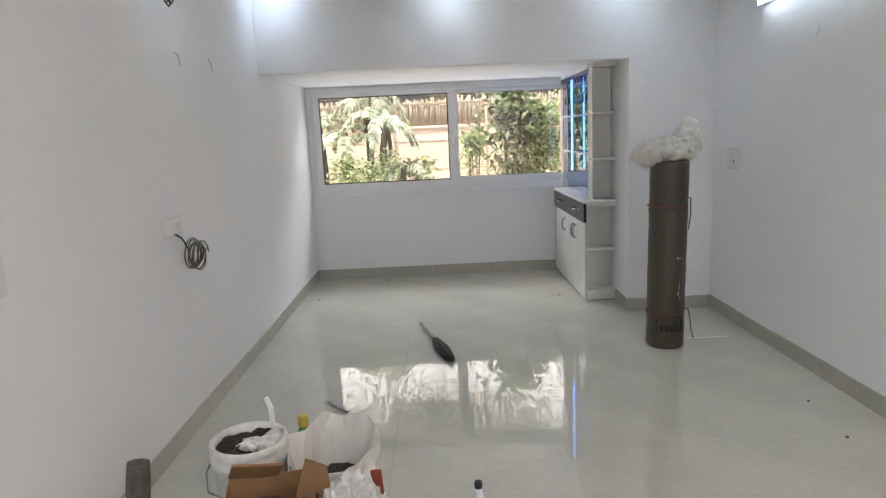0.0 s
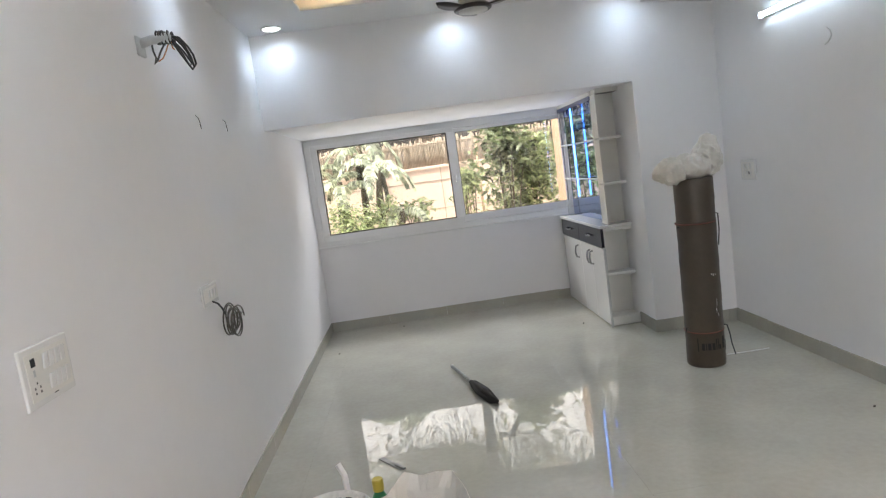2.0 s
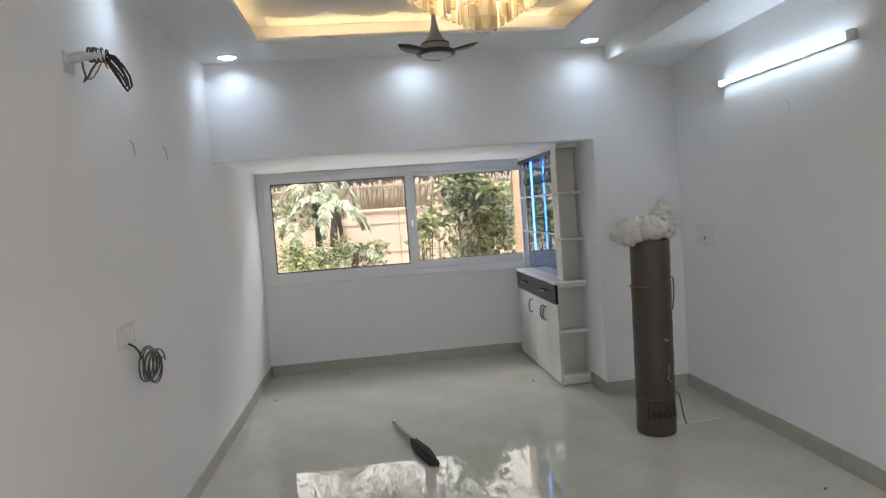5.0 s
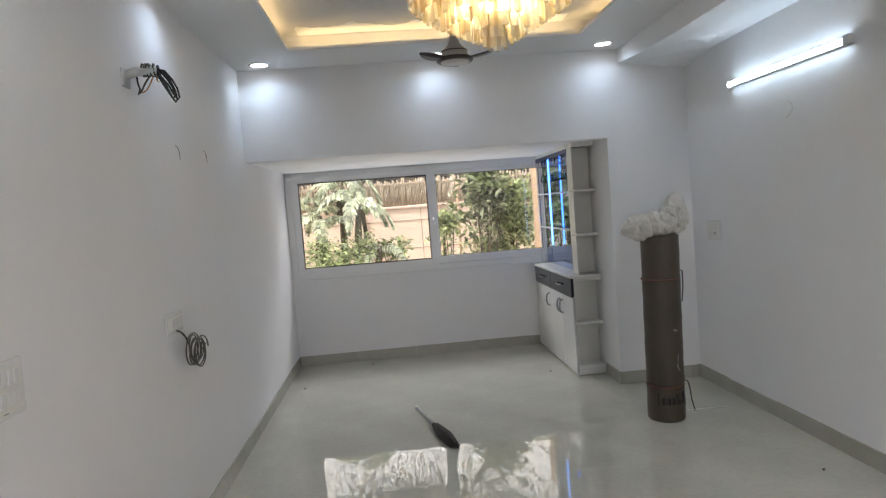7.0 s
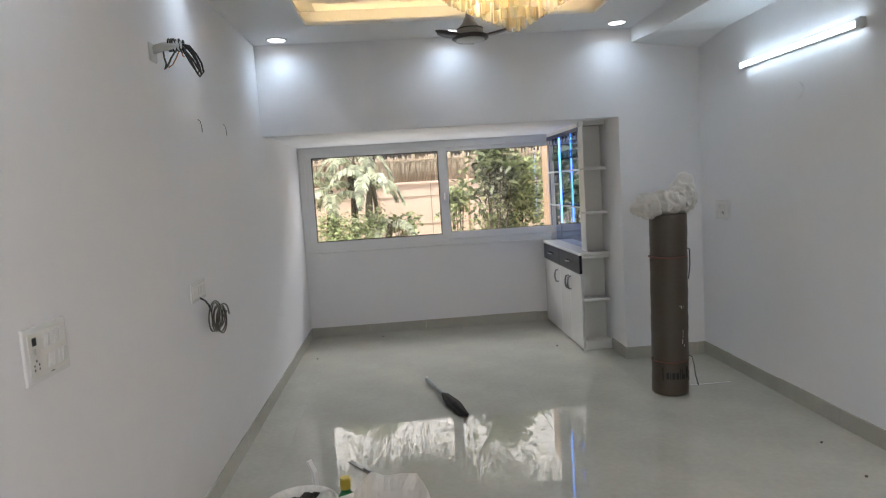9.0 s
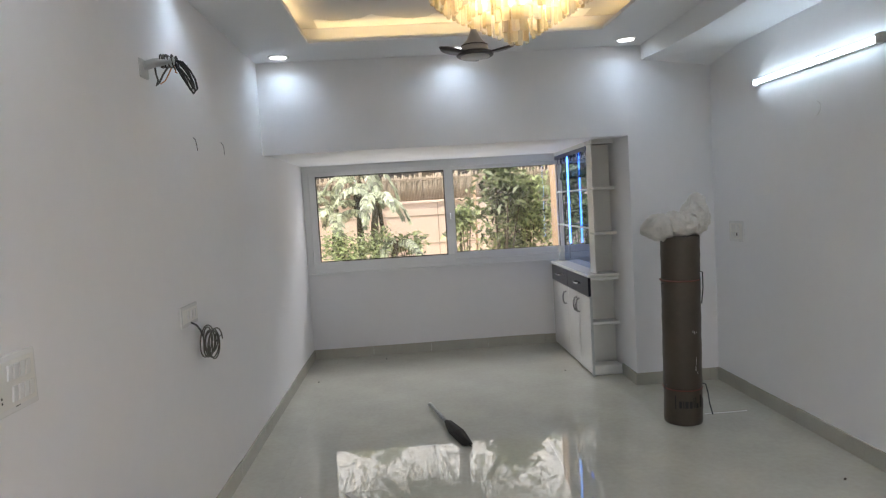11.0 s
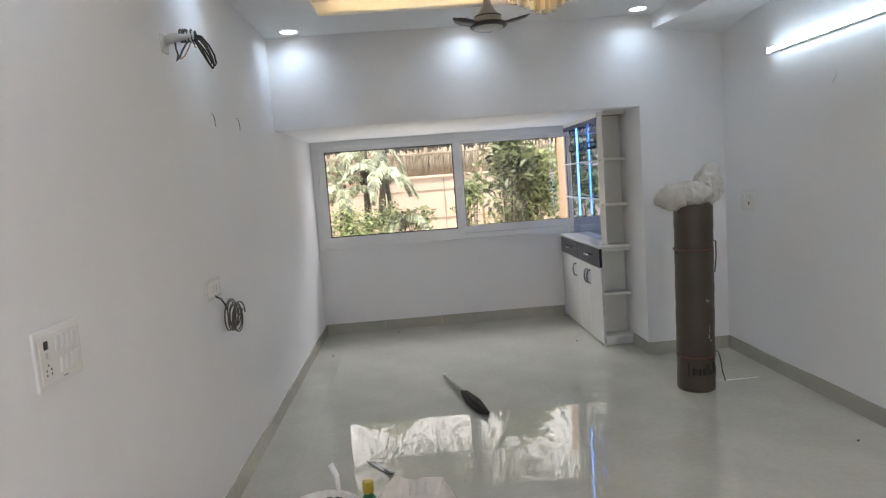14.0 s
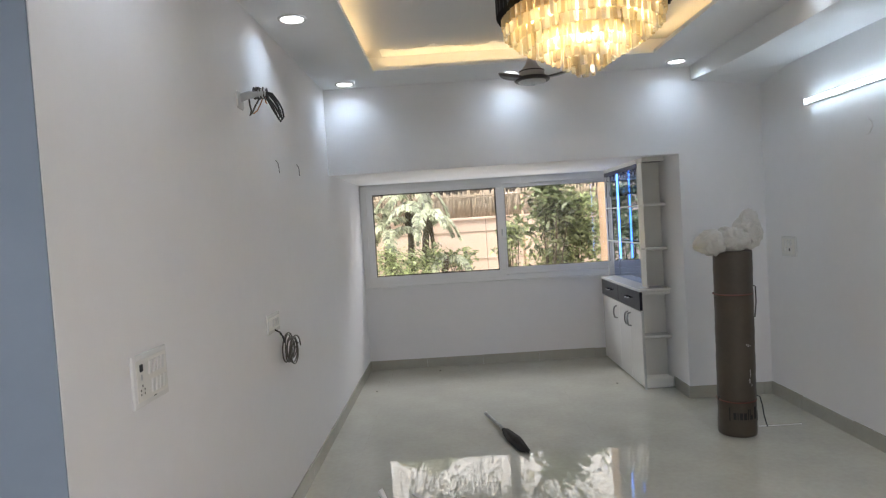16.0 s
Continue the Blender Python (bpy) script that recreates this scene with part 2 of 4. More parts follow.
M["soil"] = mat("garden_soil", (0.58, 0.50, 0.39), 0.9, vary=0.3, scale=2, fine=30, bump=0.5)
M["far"] = mat("far_facade", (0.17, 0.14, 0.11), 0.8, vary=0.2, scale=0.8)
M["banana_leaf"] = leaf_mat("banana_leaf", (0.34, 0.38, 0.27), 0.7)
M["bush_leaf"] = leaf_mat("bush_leaf", (0.27, 0.32, 0.16), 0.8)
M["dark_leaf"] = leaf_mat("broad_leaf", (0.13, 0.16, 0.08), 0.8)
M["stem"] = mat("green_brown_stem", (0.07, 0.058, 0.034), 0.7, vary=0.3, scale=12)


# ---- helpers of this scene ----
def thing(name, label, category, m=None, group="", kind=""):
    ob = new(name)
    ob.empty_display_size = 0.05
    if m is not None:
        ob.matrix_world = m
    return tagged(ob, label, category, group, kind)


def mesh_of(name, bm, material, smooth=False):
    me = bpy.data.meshes.new(name)
    bm.normal_update()
    bm.to_mesh(me)
    bm.free()
    me.materials.append(material)
    if smooth:
        for p in me.polygons:
            p.use_smooth = True
    return me


def part(name, bm, material, parent=None, label="", smooth=False):
    ob = new(name, mesh_of(name, bm, material, smooth))
    if parent:
        ob.parent = parent
    return tagged(ob, label)


def lone(name, bm, material, label, category, group="", kind="", m=None, smooth=False):
    ob = new(name, mesh_of(name, bm, material, smooth))
    if m is not None:
        ob.matrix_world = m
    return tagged(ob, label, category, group, kind)


def box(x0, x1, y0, y1, z0, z1, bevel=0.0, bm=None, m=None):
    own = bmesh.new()
    bmesh.ops.create_cube(own, size=1)
    for v in own.verts:
        v.co = Vector(((x0 + x1) / 2 + v.co.x * (x1 - x0), (y0 + y1) / 2 + v.co.y * (y1 - y0), (z0 + z1) / 2 + v.co.z * (z1 - z0)))
    if bevel:
        bmesh.ops.bevel(own, geom=own.edges[:], offset=bevel, segments=2, affect="EDGES", profile=0.5)
    if m is not None:
        own.transform(m)
    return merge(bm, own) if bm else own


def merge(bm, other):
    me = bpy.data.meshes.new("tmp")
    other.to_mesh(me)
    other.free()
    bm.from_mesh(me)
    bpy.data.meshes.remove(me)
    return bm


def lathe(profile, seg=32, bm=None, m=None):
    """Turns (radius, z) pairs round the z axis."""
    own = bmesh.new()
    rings = []
    for r, z in profile:
        rings.append([own.verts.new((r * math.cos(2 * math.pi * k / seg), r * math.sin(2 * math.pi * k / seg), z)) for k in range(seg)])
    for a, c in zip(rings, rings[1:]):
        for k in range(seg):
            own.faces.new((a[k], a[(k + 1) % seg], c[(k + 1) % seg], c[k]))
    if profile[0][0] > 1e-5:
        own.faces.new(rings[0][::-1])
    if profile[-1][0] > 1e-5:
        own.faces.new(rings[-1])
    if m is not None:
        own.transform(m)
    return merge(bm, own) if bm else own


def tube(points, r, seg=8, bm=None, taper=None):
    """A round bar along a line of points."""
    own = bmesh.new()
    pts = [Vector(p) for p in points]
    rings, side = [], None
    for k, p in enumerate(pts):
        d = (pts[min(k + 1, len(pts) - 1)] - pts[max(k - 1, 0)]).normalized()
        side = d.orthogonal().normalized() if side is None else (side - d * side.dot(d)).normalized()
        up = d.cross(side)
        rr = r if taper is None else r + (taper - r) * k / (len(pts) - 1)
        rings.append([own.verts.new(p + rr * (math.cos(2 * math.pi * j / seg) * side + math.sin(2 * math.pi * j / seg) * up)) for j in range(seg)])
    for a, c in zip(rings, rings[1:]):
        for j in range(seg):
            own.faces.new((a[j], a[(j + 1) % seg], c[(j + 1) % seg], c[j]))
    own.faces.new(rings[0][::-1])
    own.faces.new(rings[-1])
    return merge(bm, own) if bm else own


def curl(centre, r, turns, thick, axis_x=True, jitter=0.0, seed=1, squash=1.0):
    rng = random.Random(seed)
    pts, steps = [], int(turns * 26)
    for k in range(steps + 1):
        a = 2 * math.pi * turns * k / steps
        rr = r * (1 + jitter * math.sin(a * 0.37 + seed))
        off = jitter * r * math.sin(a * 0.61 + 2 * seed)
        u, v = rr * squash * math.cos(a), rr * math.sin(a)
        pts.append(Vector(centre) + (Vector((off, u, v)) if axis_x else Vector((u, off, v))))
    return tube(pts, thick, 7)


# ---- the room ----
XL, XR, YH, YF, LINT = -0.65, 2.805, 4.44, 6.13, 1.965
XP, YE = 2.143, 0.822
YB, XB = -3.2, -3.0


def structure(name, bm, material, label, category):
    return lone(name, bm, material, label, category, kind="structure")


structure("wall_left", box(XL - 0.16, XL, YE, YF + 0.16, 0, 2.9), M["wall"], "smooth white painted plaster wall, slightly uneven", "wall")
# thin plate added over the left wall's end carries the same shade colour
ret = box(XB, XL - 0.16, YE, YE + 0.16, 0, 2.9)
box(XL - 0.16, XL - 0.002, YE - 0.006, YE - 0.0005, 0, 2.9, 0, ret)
structure("wall_return", ret, M["grey_blue"], "return wall round the corner, grey-blue shade in its colour", "wall")
structure("wall_right", box(XR, XR + 0.16, YB, YF + 0.16, 0, 2.9), M["wall"], "smooth white painted wall with a tube light", "wall")
structure("wall_back", box(XB - 0.16, XR, YB - 0.16, YB, 0, 2.9), M["wall"], "plain white painted wall closing the room", "wall")
structure("wall_side", box(XB - 0.16, XB, YB, YE + 0.16, 0, 2.9), M["wall"], "plain white painted wall closing the room", "wall")
structure("wall_pillar", box(XP, XR, YH, YF + 0.16, 0, 2.9), M["wall"], "white painted pillar beside the window recess", "wall")
hd = box(XL, XP, YH, YH + 0.16, LINT, 2.9)
structure("wall_header", hd, M["wall"], "white painted header above the window recess", "wall")
structure("ceiling_recess", box(XL, XP, YH + 0.16, YF + 0.16, 1.98, 2.13), M["ceiling"], "plain white ceiling of the window recess", "ceiling")
wf = box(XL, XP, YF, YF + 0.16, 0, 0.872)
box(2.06, XP, YF, YF + 0.16, 0.872, 1.98, 0, wf)
structure("wall_far", wf, M["wall"], "white painted wall below the sliding window", "wall")

# false ceiling: a frame round the raised tray, with a lip that hides the strip lights
tx0, tx1, ty0, ty1 = -0.185, 1.817, -0.6, 3.93
fc = box(XB, tx0, YB, YH, CEIL, CEIL + 0.022)
strip = bmesh.new()
ring = [[strip.verts.new((x, y, z)) for x, y in ((tx1, YB), (2.264, YB), (2.264, 2.2), (2.264, YH), (tx1, YH), (tx1, ty1), (tx1 + 0.079, ty0), (tx1, ty0))] for z in (CEIL, CEIL + 0.022)]
strip.faces.new(ring[0][::-1])
strip.faces.new(ring[1])
for k in range(8):
    strip.faces.new((ring[0][k], ring[0][(k + 1) % 8], ring[1][(k + 1) % 8], ring[1][k]))
merge(fc, strip)
box(tx0, tx1, ty1, YH, CEIL, CEIL + 0.022, 0, fc)
box(tx0, tx1, YB, ty0, CEIL, CEIL + 0.022, 0, fc)
structure("ceiling", fc, M["ceiling"], "white false ceiling framing a raised tray", "ceiling")
tray = structure("ceiling_tray", box(tx0 - 0.14, tx1 + 0.31, ty0 - 0.14, ty1 + 0.13, 2.775, 2.80), M["primer"], "raised grey-white ceiling tray lit by warm strip light", "ceiling")
for x0, x1, y0, y1 in ((tx0 - 0.16, tx0 - 0.14, ty0 - 0.14, ty1 + 0.13), (tx0 - 0.14, tx1 + 0.14, ty1 + 0.13, ty1 + 0.15), (tx0 - 0.14, tx1 + 0.31, ty0 - 0.16, ty0 - 0.14)):
    part("riser", box(x0, x1, y0, y1, CEIL + 0.024, 2.80), M["ceiling"], tray)
part("riser", box(tx1 + 0.14, tx1 + 0.16, ty0 - 0.14, ty1 + 0.13, CEIL + 0.024, 2.774, m=SKEW), M["ceiling"], tray)
pt = bmesh.new()
edge, n_e = [], 90
for k in range(n_e + 1):
    u = k / n_e
    x = -0.125 + 1.85 * u
    d = 0.19 + 0.12 * noise.noise(Vector((u * 7, 2.0, 0))) + 0.05 * noise.noise(Vector((u * 22, 5.0, 0))) + 0.02 * noise.noise(Vector((u * 60, 1.0, 0)))
    edge.append((pt.verts.new((x, ty1 + 0.125, 2.7735)), pt.verts.new((x, ty1 + 0.125 - max(0.04, d), 2.7735))))
for a, c in zip(edge, edge[1:]):
    pt.faces.new((a[0], c[0], c[1], a[1]))
structure("ceiling_putty", pt, M["putty"], "ragged patch of white putty at the tray's end", "ceiling")
structure("ceiling_panel", box(0.34, 1.268, 0.3, 2.10, 2.5615, 2.775, 0.004), M["primer"], "dropped white panel in the ceiling tray above the chandelier", "ceiling")
structure("ceiling_roof", box(XB - 0.16, XR + 0.16, YB - 0.16, YF + 0.16, 2.90, 3.0), M["ceiling"], "plain concrete roof slab", "ceiling")

# beam boxed in along the right wall, a step below the false ceiling
so = bmesh.new()
line = ((YH, 2.535, 2.47), (4.0, 2.508, 2.52), (3.4, 2.492, 2.527), (YB, 2.495, 2.525))
low = [(so.verts.new((2.265, y, a)), so.verts.new((XR, y, c))) for y, a, c in line]
top = [(so.verts.new((2.265, y, 2.90)), so.verts.new((XR, y, 2.90))) for y, a, c in line]
for k in range(3):
    so.faces.new((low[k][0], low[k][1], low[k + 1][1], low[k + 1][0]))
    so.faces.new((low[k][0], low[k + 1][0], top[k + 1][0], top[k][0]))
structure("ceiling_soffit", so, M["ceiling"], "white plastered beam a step below the false ceiling", "ceiling")

# floor bed; the tiles on it come last
structure("floor", box(XB - 0.16, XR + 0.16, YB - 0.16, YF + 0.16, -0.12, -0.012), M["joint"], "floor bed under large polished tiles", "floor")


# ---- window ----
def window():
    w = thing("window_1", "white two-panel sliding window with clear glass", "window", kind="structure")
    fr = box(XL, 2.06, YF + 0.01, YF + 0.12, 0.885, 0.94, 0.003)
    box(XL, 2.06, YF + 0.01, YF + 0.12, 1.908, 1.98, 0.003, fr)
    box(XL, -0.588, YF + 0.01, YF + 0.12, 0.94, 1.908, 0.003, fr)
    box(2.02, 2.06, YF + 0.01, YF + 0.12, 0.94, 1.908, 0.003, fr)
    part("window_frame", fr, M["upvc"], w)
    part("window_sill", box(XL, 2.06, YF - 0.022, YF + 0.06, 0.868, 0.884, 0.003), M["upvc"], w, "narrow white sill")

    def sash(x0, x1, z0, z1, g, y, k=0.010):
        gx0, gx1, gz0, gz1 = g
        s = box(x0, x1, y, y + 0.04, z0, gz0, 0.004)
        box(x0, x1, y, y + 0.04, gz1, z1, 0.004, s)
        box(x0, gx0, y, y + 0.04, gz0, gz1, 0.004, s)
        box(gx1, x1, y, y + 0.04, gz0, gz1, 0.004, s)
        ob = part("sash", s, M["upvc"], w)
        p = part("pane", box(gx0 - 0.004, gx1 + 0.004, y + 0.018, y + 0.022, gz0 - 0.004, gz1 + 0.004), M["pane"], ob)
        p.visible_shadow = False
        rub = box(gx0, gx1, y + 0.004, y + 0.018, gz0, gz0 + k)
        box(gx0, gx1, y + 0.004, y + 0.018, gz1 - k, gz1, 0, rub)
        box(gx0, gx0 + k, y + 0.004, y + 0.018, gz0 + k, gz1 - k, 0, rub)
        box(gx1 - k, gx1, y + 0.004, y + 0.018, gz0 + k, gz1 - k, 0, rub)
        part("gasket", rub, M["gasket"], ob, "thin black rubber gasket")
        return ob

    sash(-0.585, 0.871, 0.930, 1.918, (-0.518, 0.797, 0.998, 1.874), YF + 0.004)
    sash(0.83, 2.02, 0.942, 1.906, (0.893, 1.99, 1.015, 1.868), YF + 0.052, 0.004)
    part("latch", box(0.836, 0.850, YF - 0.006, YF + 0.005, 1.36, 1.43, 0.002), M["chrome"], w, "small grey latch")


window()


# ---- cabinet in the recess ----
def cabinet():
    X0, X1, Y0, Y1 = 1.875, XP - 0.005, 4.945, YF - 0.01
    c = thing("base_cabinet", "white gloss base cabinet with charcoal drawers", "cabinet")
    part("body", box(X0 + 0.02, X1, Y0, Y1, 0.0, 0.835), M["shelf"], c)
    near, mid = 4.765, 5.475
    for y0, y1, hy in ((near, 5.122, 5.085), (5.126, mid - 0.002, 5.165), (mid + 0.002, Y1, 5.56)):
        d = part("door", box(X0, X0 + 0.018, y0, y1, 0.02, 0.668, 0.002), M["laminate"], c)
        h = [(X0, hy, 0.62), (X0 - 0.024, hy, 0.612), (X0 - 0.032, hy, 0.585), (X0 - 0.034, hy, 0.56), (X0 - 0.032, hy, 0.535), (X0 - 0.024, hy, 0.508), (X0, hy, 0.50)]
        part("handle", tube(h, 0.008), M["steel_bar"], d, "bent chrome bar handle", True)
    for y0, y1 in ((near, mid - 0.002), (mid + 0.002, Y1)):
        w = part("drawer", box(X0 - 0.006, X0 + 0.018, y0, y1, 0.678, 0.836, 0.003), M["charcoal"], c, "charcoal gloss drawer front")
        hy = (y0 + y1) / 2
        h = [(X0 - 0.006, hy - 0.065, 0.762), (X0 - 0.026, hy - 0.058, 0.759), (X0 - 0.030, hy, 0.757), (X0 - 0.026, hy + 0.058, 0.759), (X0 - 0.006, hy + 0.065, 0.762)]
        part("handle", tube(h, 0.007), M["chrome"], w, "small chrome handle", True)
    part("edge_strip", box(X0 + 0.001, X0 + 0.022, near - 0.006, near - 0.001, 0.0, 0.674), M["pvc"], c, "aluminium edge strip")
    lone("worktop", box(X0 - 0.014, X1, near - 0.01, Y1, 0.839, 0.864, 0.005), M["laminate"], "glossy white worktop on the base cabinet", "worktop")

    s = thing("corner_shelf", "off-white open shelf tower beside the pillar", "shelf")
    part("back_panel", box(1.90, X1, 4.925, 4.941, 0.0, 0.837), M["shelf"], s)
    part("back_panel", box(1.952, X1, 4.925, 4.941, 0.866, 1.94), M["shelf"], s)
    part("side_panel", box(1.895, 1.907, 4.795, 4.924, 0.086, 0.836), M["shelf"], s)
    part("side_panel", box(1.950, 1.962, 4.80, 4.924, 0.866, 1.94), M["shelf"], s)
    part("plinth", box(1.888, X1, 4.78, 4.924, 0.0, 0.085, 0.014), M["shelf"], s)
    for z, x in ((0.442, 1.892), (1.200, 1.948), (1.575, 1.948)):
        part("shelf", box(x, X1, 4.775, 4.924, z - 0.014, z + 0.014, 0.011), M["laminate"], s)
    part("shelf", box(1.886, X1, 4.772, 4.79, 0.808, 0.836, 0.006), M["laminate"], s)
    part("top", box(1.95, X1, 4.78, 4.924, 1.941, 1.979, 0.004), M["laminate"], s)

    u = thing("display_cabinet", "mirror-backed display unit with blue strip light and glass shelves", "cabinet")
    part("mirror", box(2.012, 2.02, 4.945, 6.115, 0.868, 1.94), M["mirror"], u, "large back mirror")
    part("top_panel", box(1.948, 2.011, 4.945, 6.115, 1.905, 1.94), M["navy"], u, "dark top panel, the strip light's blue in its colour")
    part("top_cover", box(1.948, X1, 4.945, 6.115, 1.942, 1.978), M["laminate"], u, "white cover panel under the recess ceiling")
    part("front_post", box(1.950, 1.966, 4.943, 4.957, 0.868, 1.904), M["laminate"], u, "white edge post")
    part("front_post", box(1.950, 1.960, 6.095, 6.115, 0.868, 1.904), M["laminate"], u, "white edge post")
    for z in (1.575, 1.245):
        part("shelf_edge", box(1.946, 1.953, 4.958, 6.094, z - 0.009, z + 0.007, 0.002), M["shelf_lip"], u, "pale shelf lipping")
    # dark reflections in the mirror, built as thin strips before it
    for y, z0, z1 in ((5.00, 1.60, 1.78), (5.00, 1.29, 1.56), (5.00, 0.99, 1.15)):
        part("dark_reflection", box(2.004, 2.0105, y - 0.035, y + 0.035, z0, z1), M["charcoal"], u, "dark reflection built as a strip on the mirror")
    for z in (1.575, 1.245):
        part("glass_shelf", box(1.954, 2.010, 4.958, 6.094, z - 0.004, z + 0.004, 0.001), M["shelf_glass"], u, "clear glass shelf")
    led = part("light_strip", box(1.950, 1.962, 5.612, 5.628, 1.075, 1.904, 0.002), M["blue_led"], u, "glowing blue strip light")
    bead = mesh_of("led_bead", box(1.9475, 1.9495, 5.617, 5.623, -0.0035, 0.0035), M["led_bead"])
    for k in range(46):
        o = new("led_bead", bead)
        o.parent = led
        o.matrix_local = pose(0, 0, 1.085 + 0.0178 * k)
    for k in range(9):
        y = 5.01 + 0.128 * k
        part("glass_hanger", tube([(1.958, y, 1.904), (1.958, y, 1.86), (1.978, y, 1.848), (1.998, y, 1.86), (1.998, y, 1.904)], 0.004, 6), M["chrome"], u, "chrome hanger rail", True)

    for k in range(7):
        g = thing("stem_glass", "clear stemmed glass hanging upside down from the rail", "glass", pose(1.980, 5.04 + 0.15 * k, 1.695), "hanging glasses")
        part("bowl", lathe([(0.022, 0.0), (0.026, 0.03), (0.022, 0.06), (0.008, 0.078), (0.003, 0.085)], 16), M["shelf_glass"], g, "", True)
        part("stem", tube([(0, 0, 0.084), (0, 0, 0.155)], 0.003, 6), M["shelf_glass"], g, "", True)
        part("foot", lathe([(0.0, 0.158), (0.022, 0.157), (0.022, 0.154), (0.0, 0.152)], 16), M["clear_bottle"], g)


cabinet()


# ---- ceiling lights ----
def downlight(x, y):
    d = thing("downlight", "round white recessed ceiling light, switched on; rear ones added", "ceiling light", pose(x, y, CEIL), "ceiling downlights")
    part("rim", lathe([(0.075, 0), (0.075, -0.004), (0.066, -0.009), (0.060, -0.007), (0.060, 0)], 32), M["white_plastic"], d)
    part("diffuser", lathe([(0.058, -0.003), (0.058, -0.006), (0.02, -0.0075)], 32), M["led_white"], d, "glowing white diffuser")


# rear fixtures are unseen, added where the fill lamps hang
for x, y in DOWN:
    downlight(x, y)

tl = thing("tube_light", "slim white tube light glowing on the wall", "wall light")
part("batten", box(XR - 0.024, XR, 2.60, 3.75, 2.185, 2.219, 0.003), M["white_plastic"], tl)
part("diffuser", box(XR - 0.052, XR - 0.025, 2.62, 3.738, 2.189, 2.215, 0.008), M["tube"], tl, "glowing white diffuser")
part("end_cap", box(XR - 0.055, XR - 0.02, 2.58, 2.62, 2.175, 2.227, 0.004), M["pvc"], tl, "grey end cap")
part("end_cap", box(XR - 0.053, XR - 0.02, 3.738, 3.755, 2.178, 2.224, 0.004), M["white_plastic"], tl)


def chandelier(cx, cy):
    c = thing("chandelier", "round black and gold chandelier with tiered lit crystals", "chandelier", pose(cx, cy, 0.3095) @ Matrix.Scale(0.823, 4))
    part("ceiling_rose", lathe([(0.062, 2.735), (0.060, 2.722), (0.034, 2.672), (0.028, 2.655), (0, 2.655)], 24), M["rose"], c, "pale gold bell-shaped rose", True)
    part("stem", tube([(0, 0, 2.66), (0, 0, 2.47)], 0.014, 12), M["gold"], c)
    part("hoop", lathe([(0.312, 2.47), (0.325, 2.47), (0.325, 2.45), (0.312, 2.45)], 40), M["black_metal"], c)
    for k in range(4):
        a = k * math.pi / 4
        part("spoke", tube([(-0.315 * math.cos(a), -0.315 * math.sin(a), 2.46), (0.315 * math.cos(a), 0.315 * math.sin(a), 2.46)], 0.006, 6), M["gold"], c)
    # slant-cut black tubes, with slimmer gold tubes behind them
    n_rod = 56
    t = tube([(0, 0, 0), (0, 0, 0.135)], 0.0165, 12)
    for v in t.verts:
        v.co.z += (0.022 if v.co.z > 0.1 else 0.012) * v.co.y / 0.0165
    black = mesh_of("black_tube", t, M["black_metal"], False)
    gold = mesh_of("gold_tube", tube([(0, 0, -0.05), (0, 0, 0.178)], 0.0100, 8), M["gold"], False)
    for k in range(n_rod):
        a = 2 * math.pi * k / n_rod
        o = new("black_tube", black)
        o.parent = c
        o.matrix_local = pose(0.345 * math.cos(a), 0.345 * math.sin(a), 2.335 + 0.004 * math.sin(7 * a), 0, 0, math.degrees(a))
        b2 = a + math.pi / n_rod
        o = new("gold_tube", gold)
        o.parent = c
        o.matrix_local = pose(0.331 * math.cos(b2), 0.331 * math.sin(b2), 2.335, 0, 0, math.degrees(b2))
    # hanging crystal prisms, tier by tier
    pr = bmesh.new()
    for z, w in ((0, 0.009), (-0.012, 0.0150), (-0.083, 0.0150), (-0.087, 0.012)):
        for dx, dy in ((-w, 0), (0, -w * 0.6), (w, 0), (0, w * 0.6)):
            pr.verts.new((dx, dy, z))
    pr.verts.ensure_lookup_table()
    for r in range(3):
        for k in range(4):
            pr.faces.new([pr.verts[i] for i in (r * 4 + k, r * 4 + (k + 1) % 4, r * 4 + 4 + (k + 1) % 4, r * 4 + 4 + k)])
    pr.faces.new([pr.verts[i] for i in (3, 2, 1, 0)])
    pr.faces.new([pr.verts[i] for i in (12, 13, 14, 15)])
    prism = mesh_of("crystal", pr, M["crystal"])
    rng = random.Random(4)
    for rad, z, cnt in ((0.322, 2.330, 52), (0.288, 2.298, 46), (0.236, 2.268, 38), (0.184, 2.238, 29), (0.132, 2.208, 21), (0.084, 2.180, 13), (0.036, 2.152, 6)):
        part("tier_ring", lathe([(rad - 0.004, z + 0.006), (rad + 0.004, z + 0.006), (rad + 0.004, z), (rad - 0.004, z)], 36), M["gold"], c)
        if cnt in (46, 29):
            part("light_ring", lathe([(rad - 0.016, z), (rad - 0.010, z), (rad - 0.010, z - 0.012), (rad - 0.016, z - 0.012)], 36), M["ring_glow"], c, "glowing warm light ring")
        for k in range(cnt):
            a = 2 * math.pi * (k + 0.3 * rng.random()) / cnt
            o = new("crystal", prism)
            o.parent = c
            o.matrix_local = pose(rad * math.cos(a), rad * math.sin(a), z, rng.uniform(-3, 3), rng.uniform(-3, 3), math.degrees(a) + 90 + rng.uniform(-14, 14))
    for rad, z, cnt in ((0.30, 2.345, 14), (0.22, 2.29, 12), (0.12, 2.22, 8)):
        for k in range(cnt):
            a = 2 * math.pi * k / cnt + 0.2
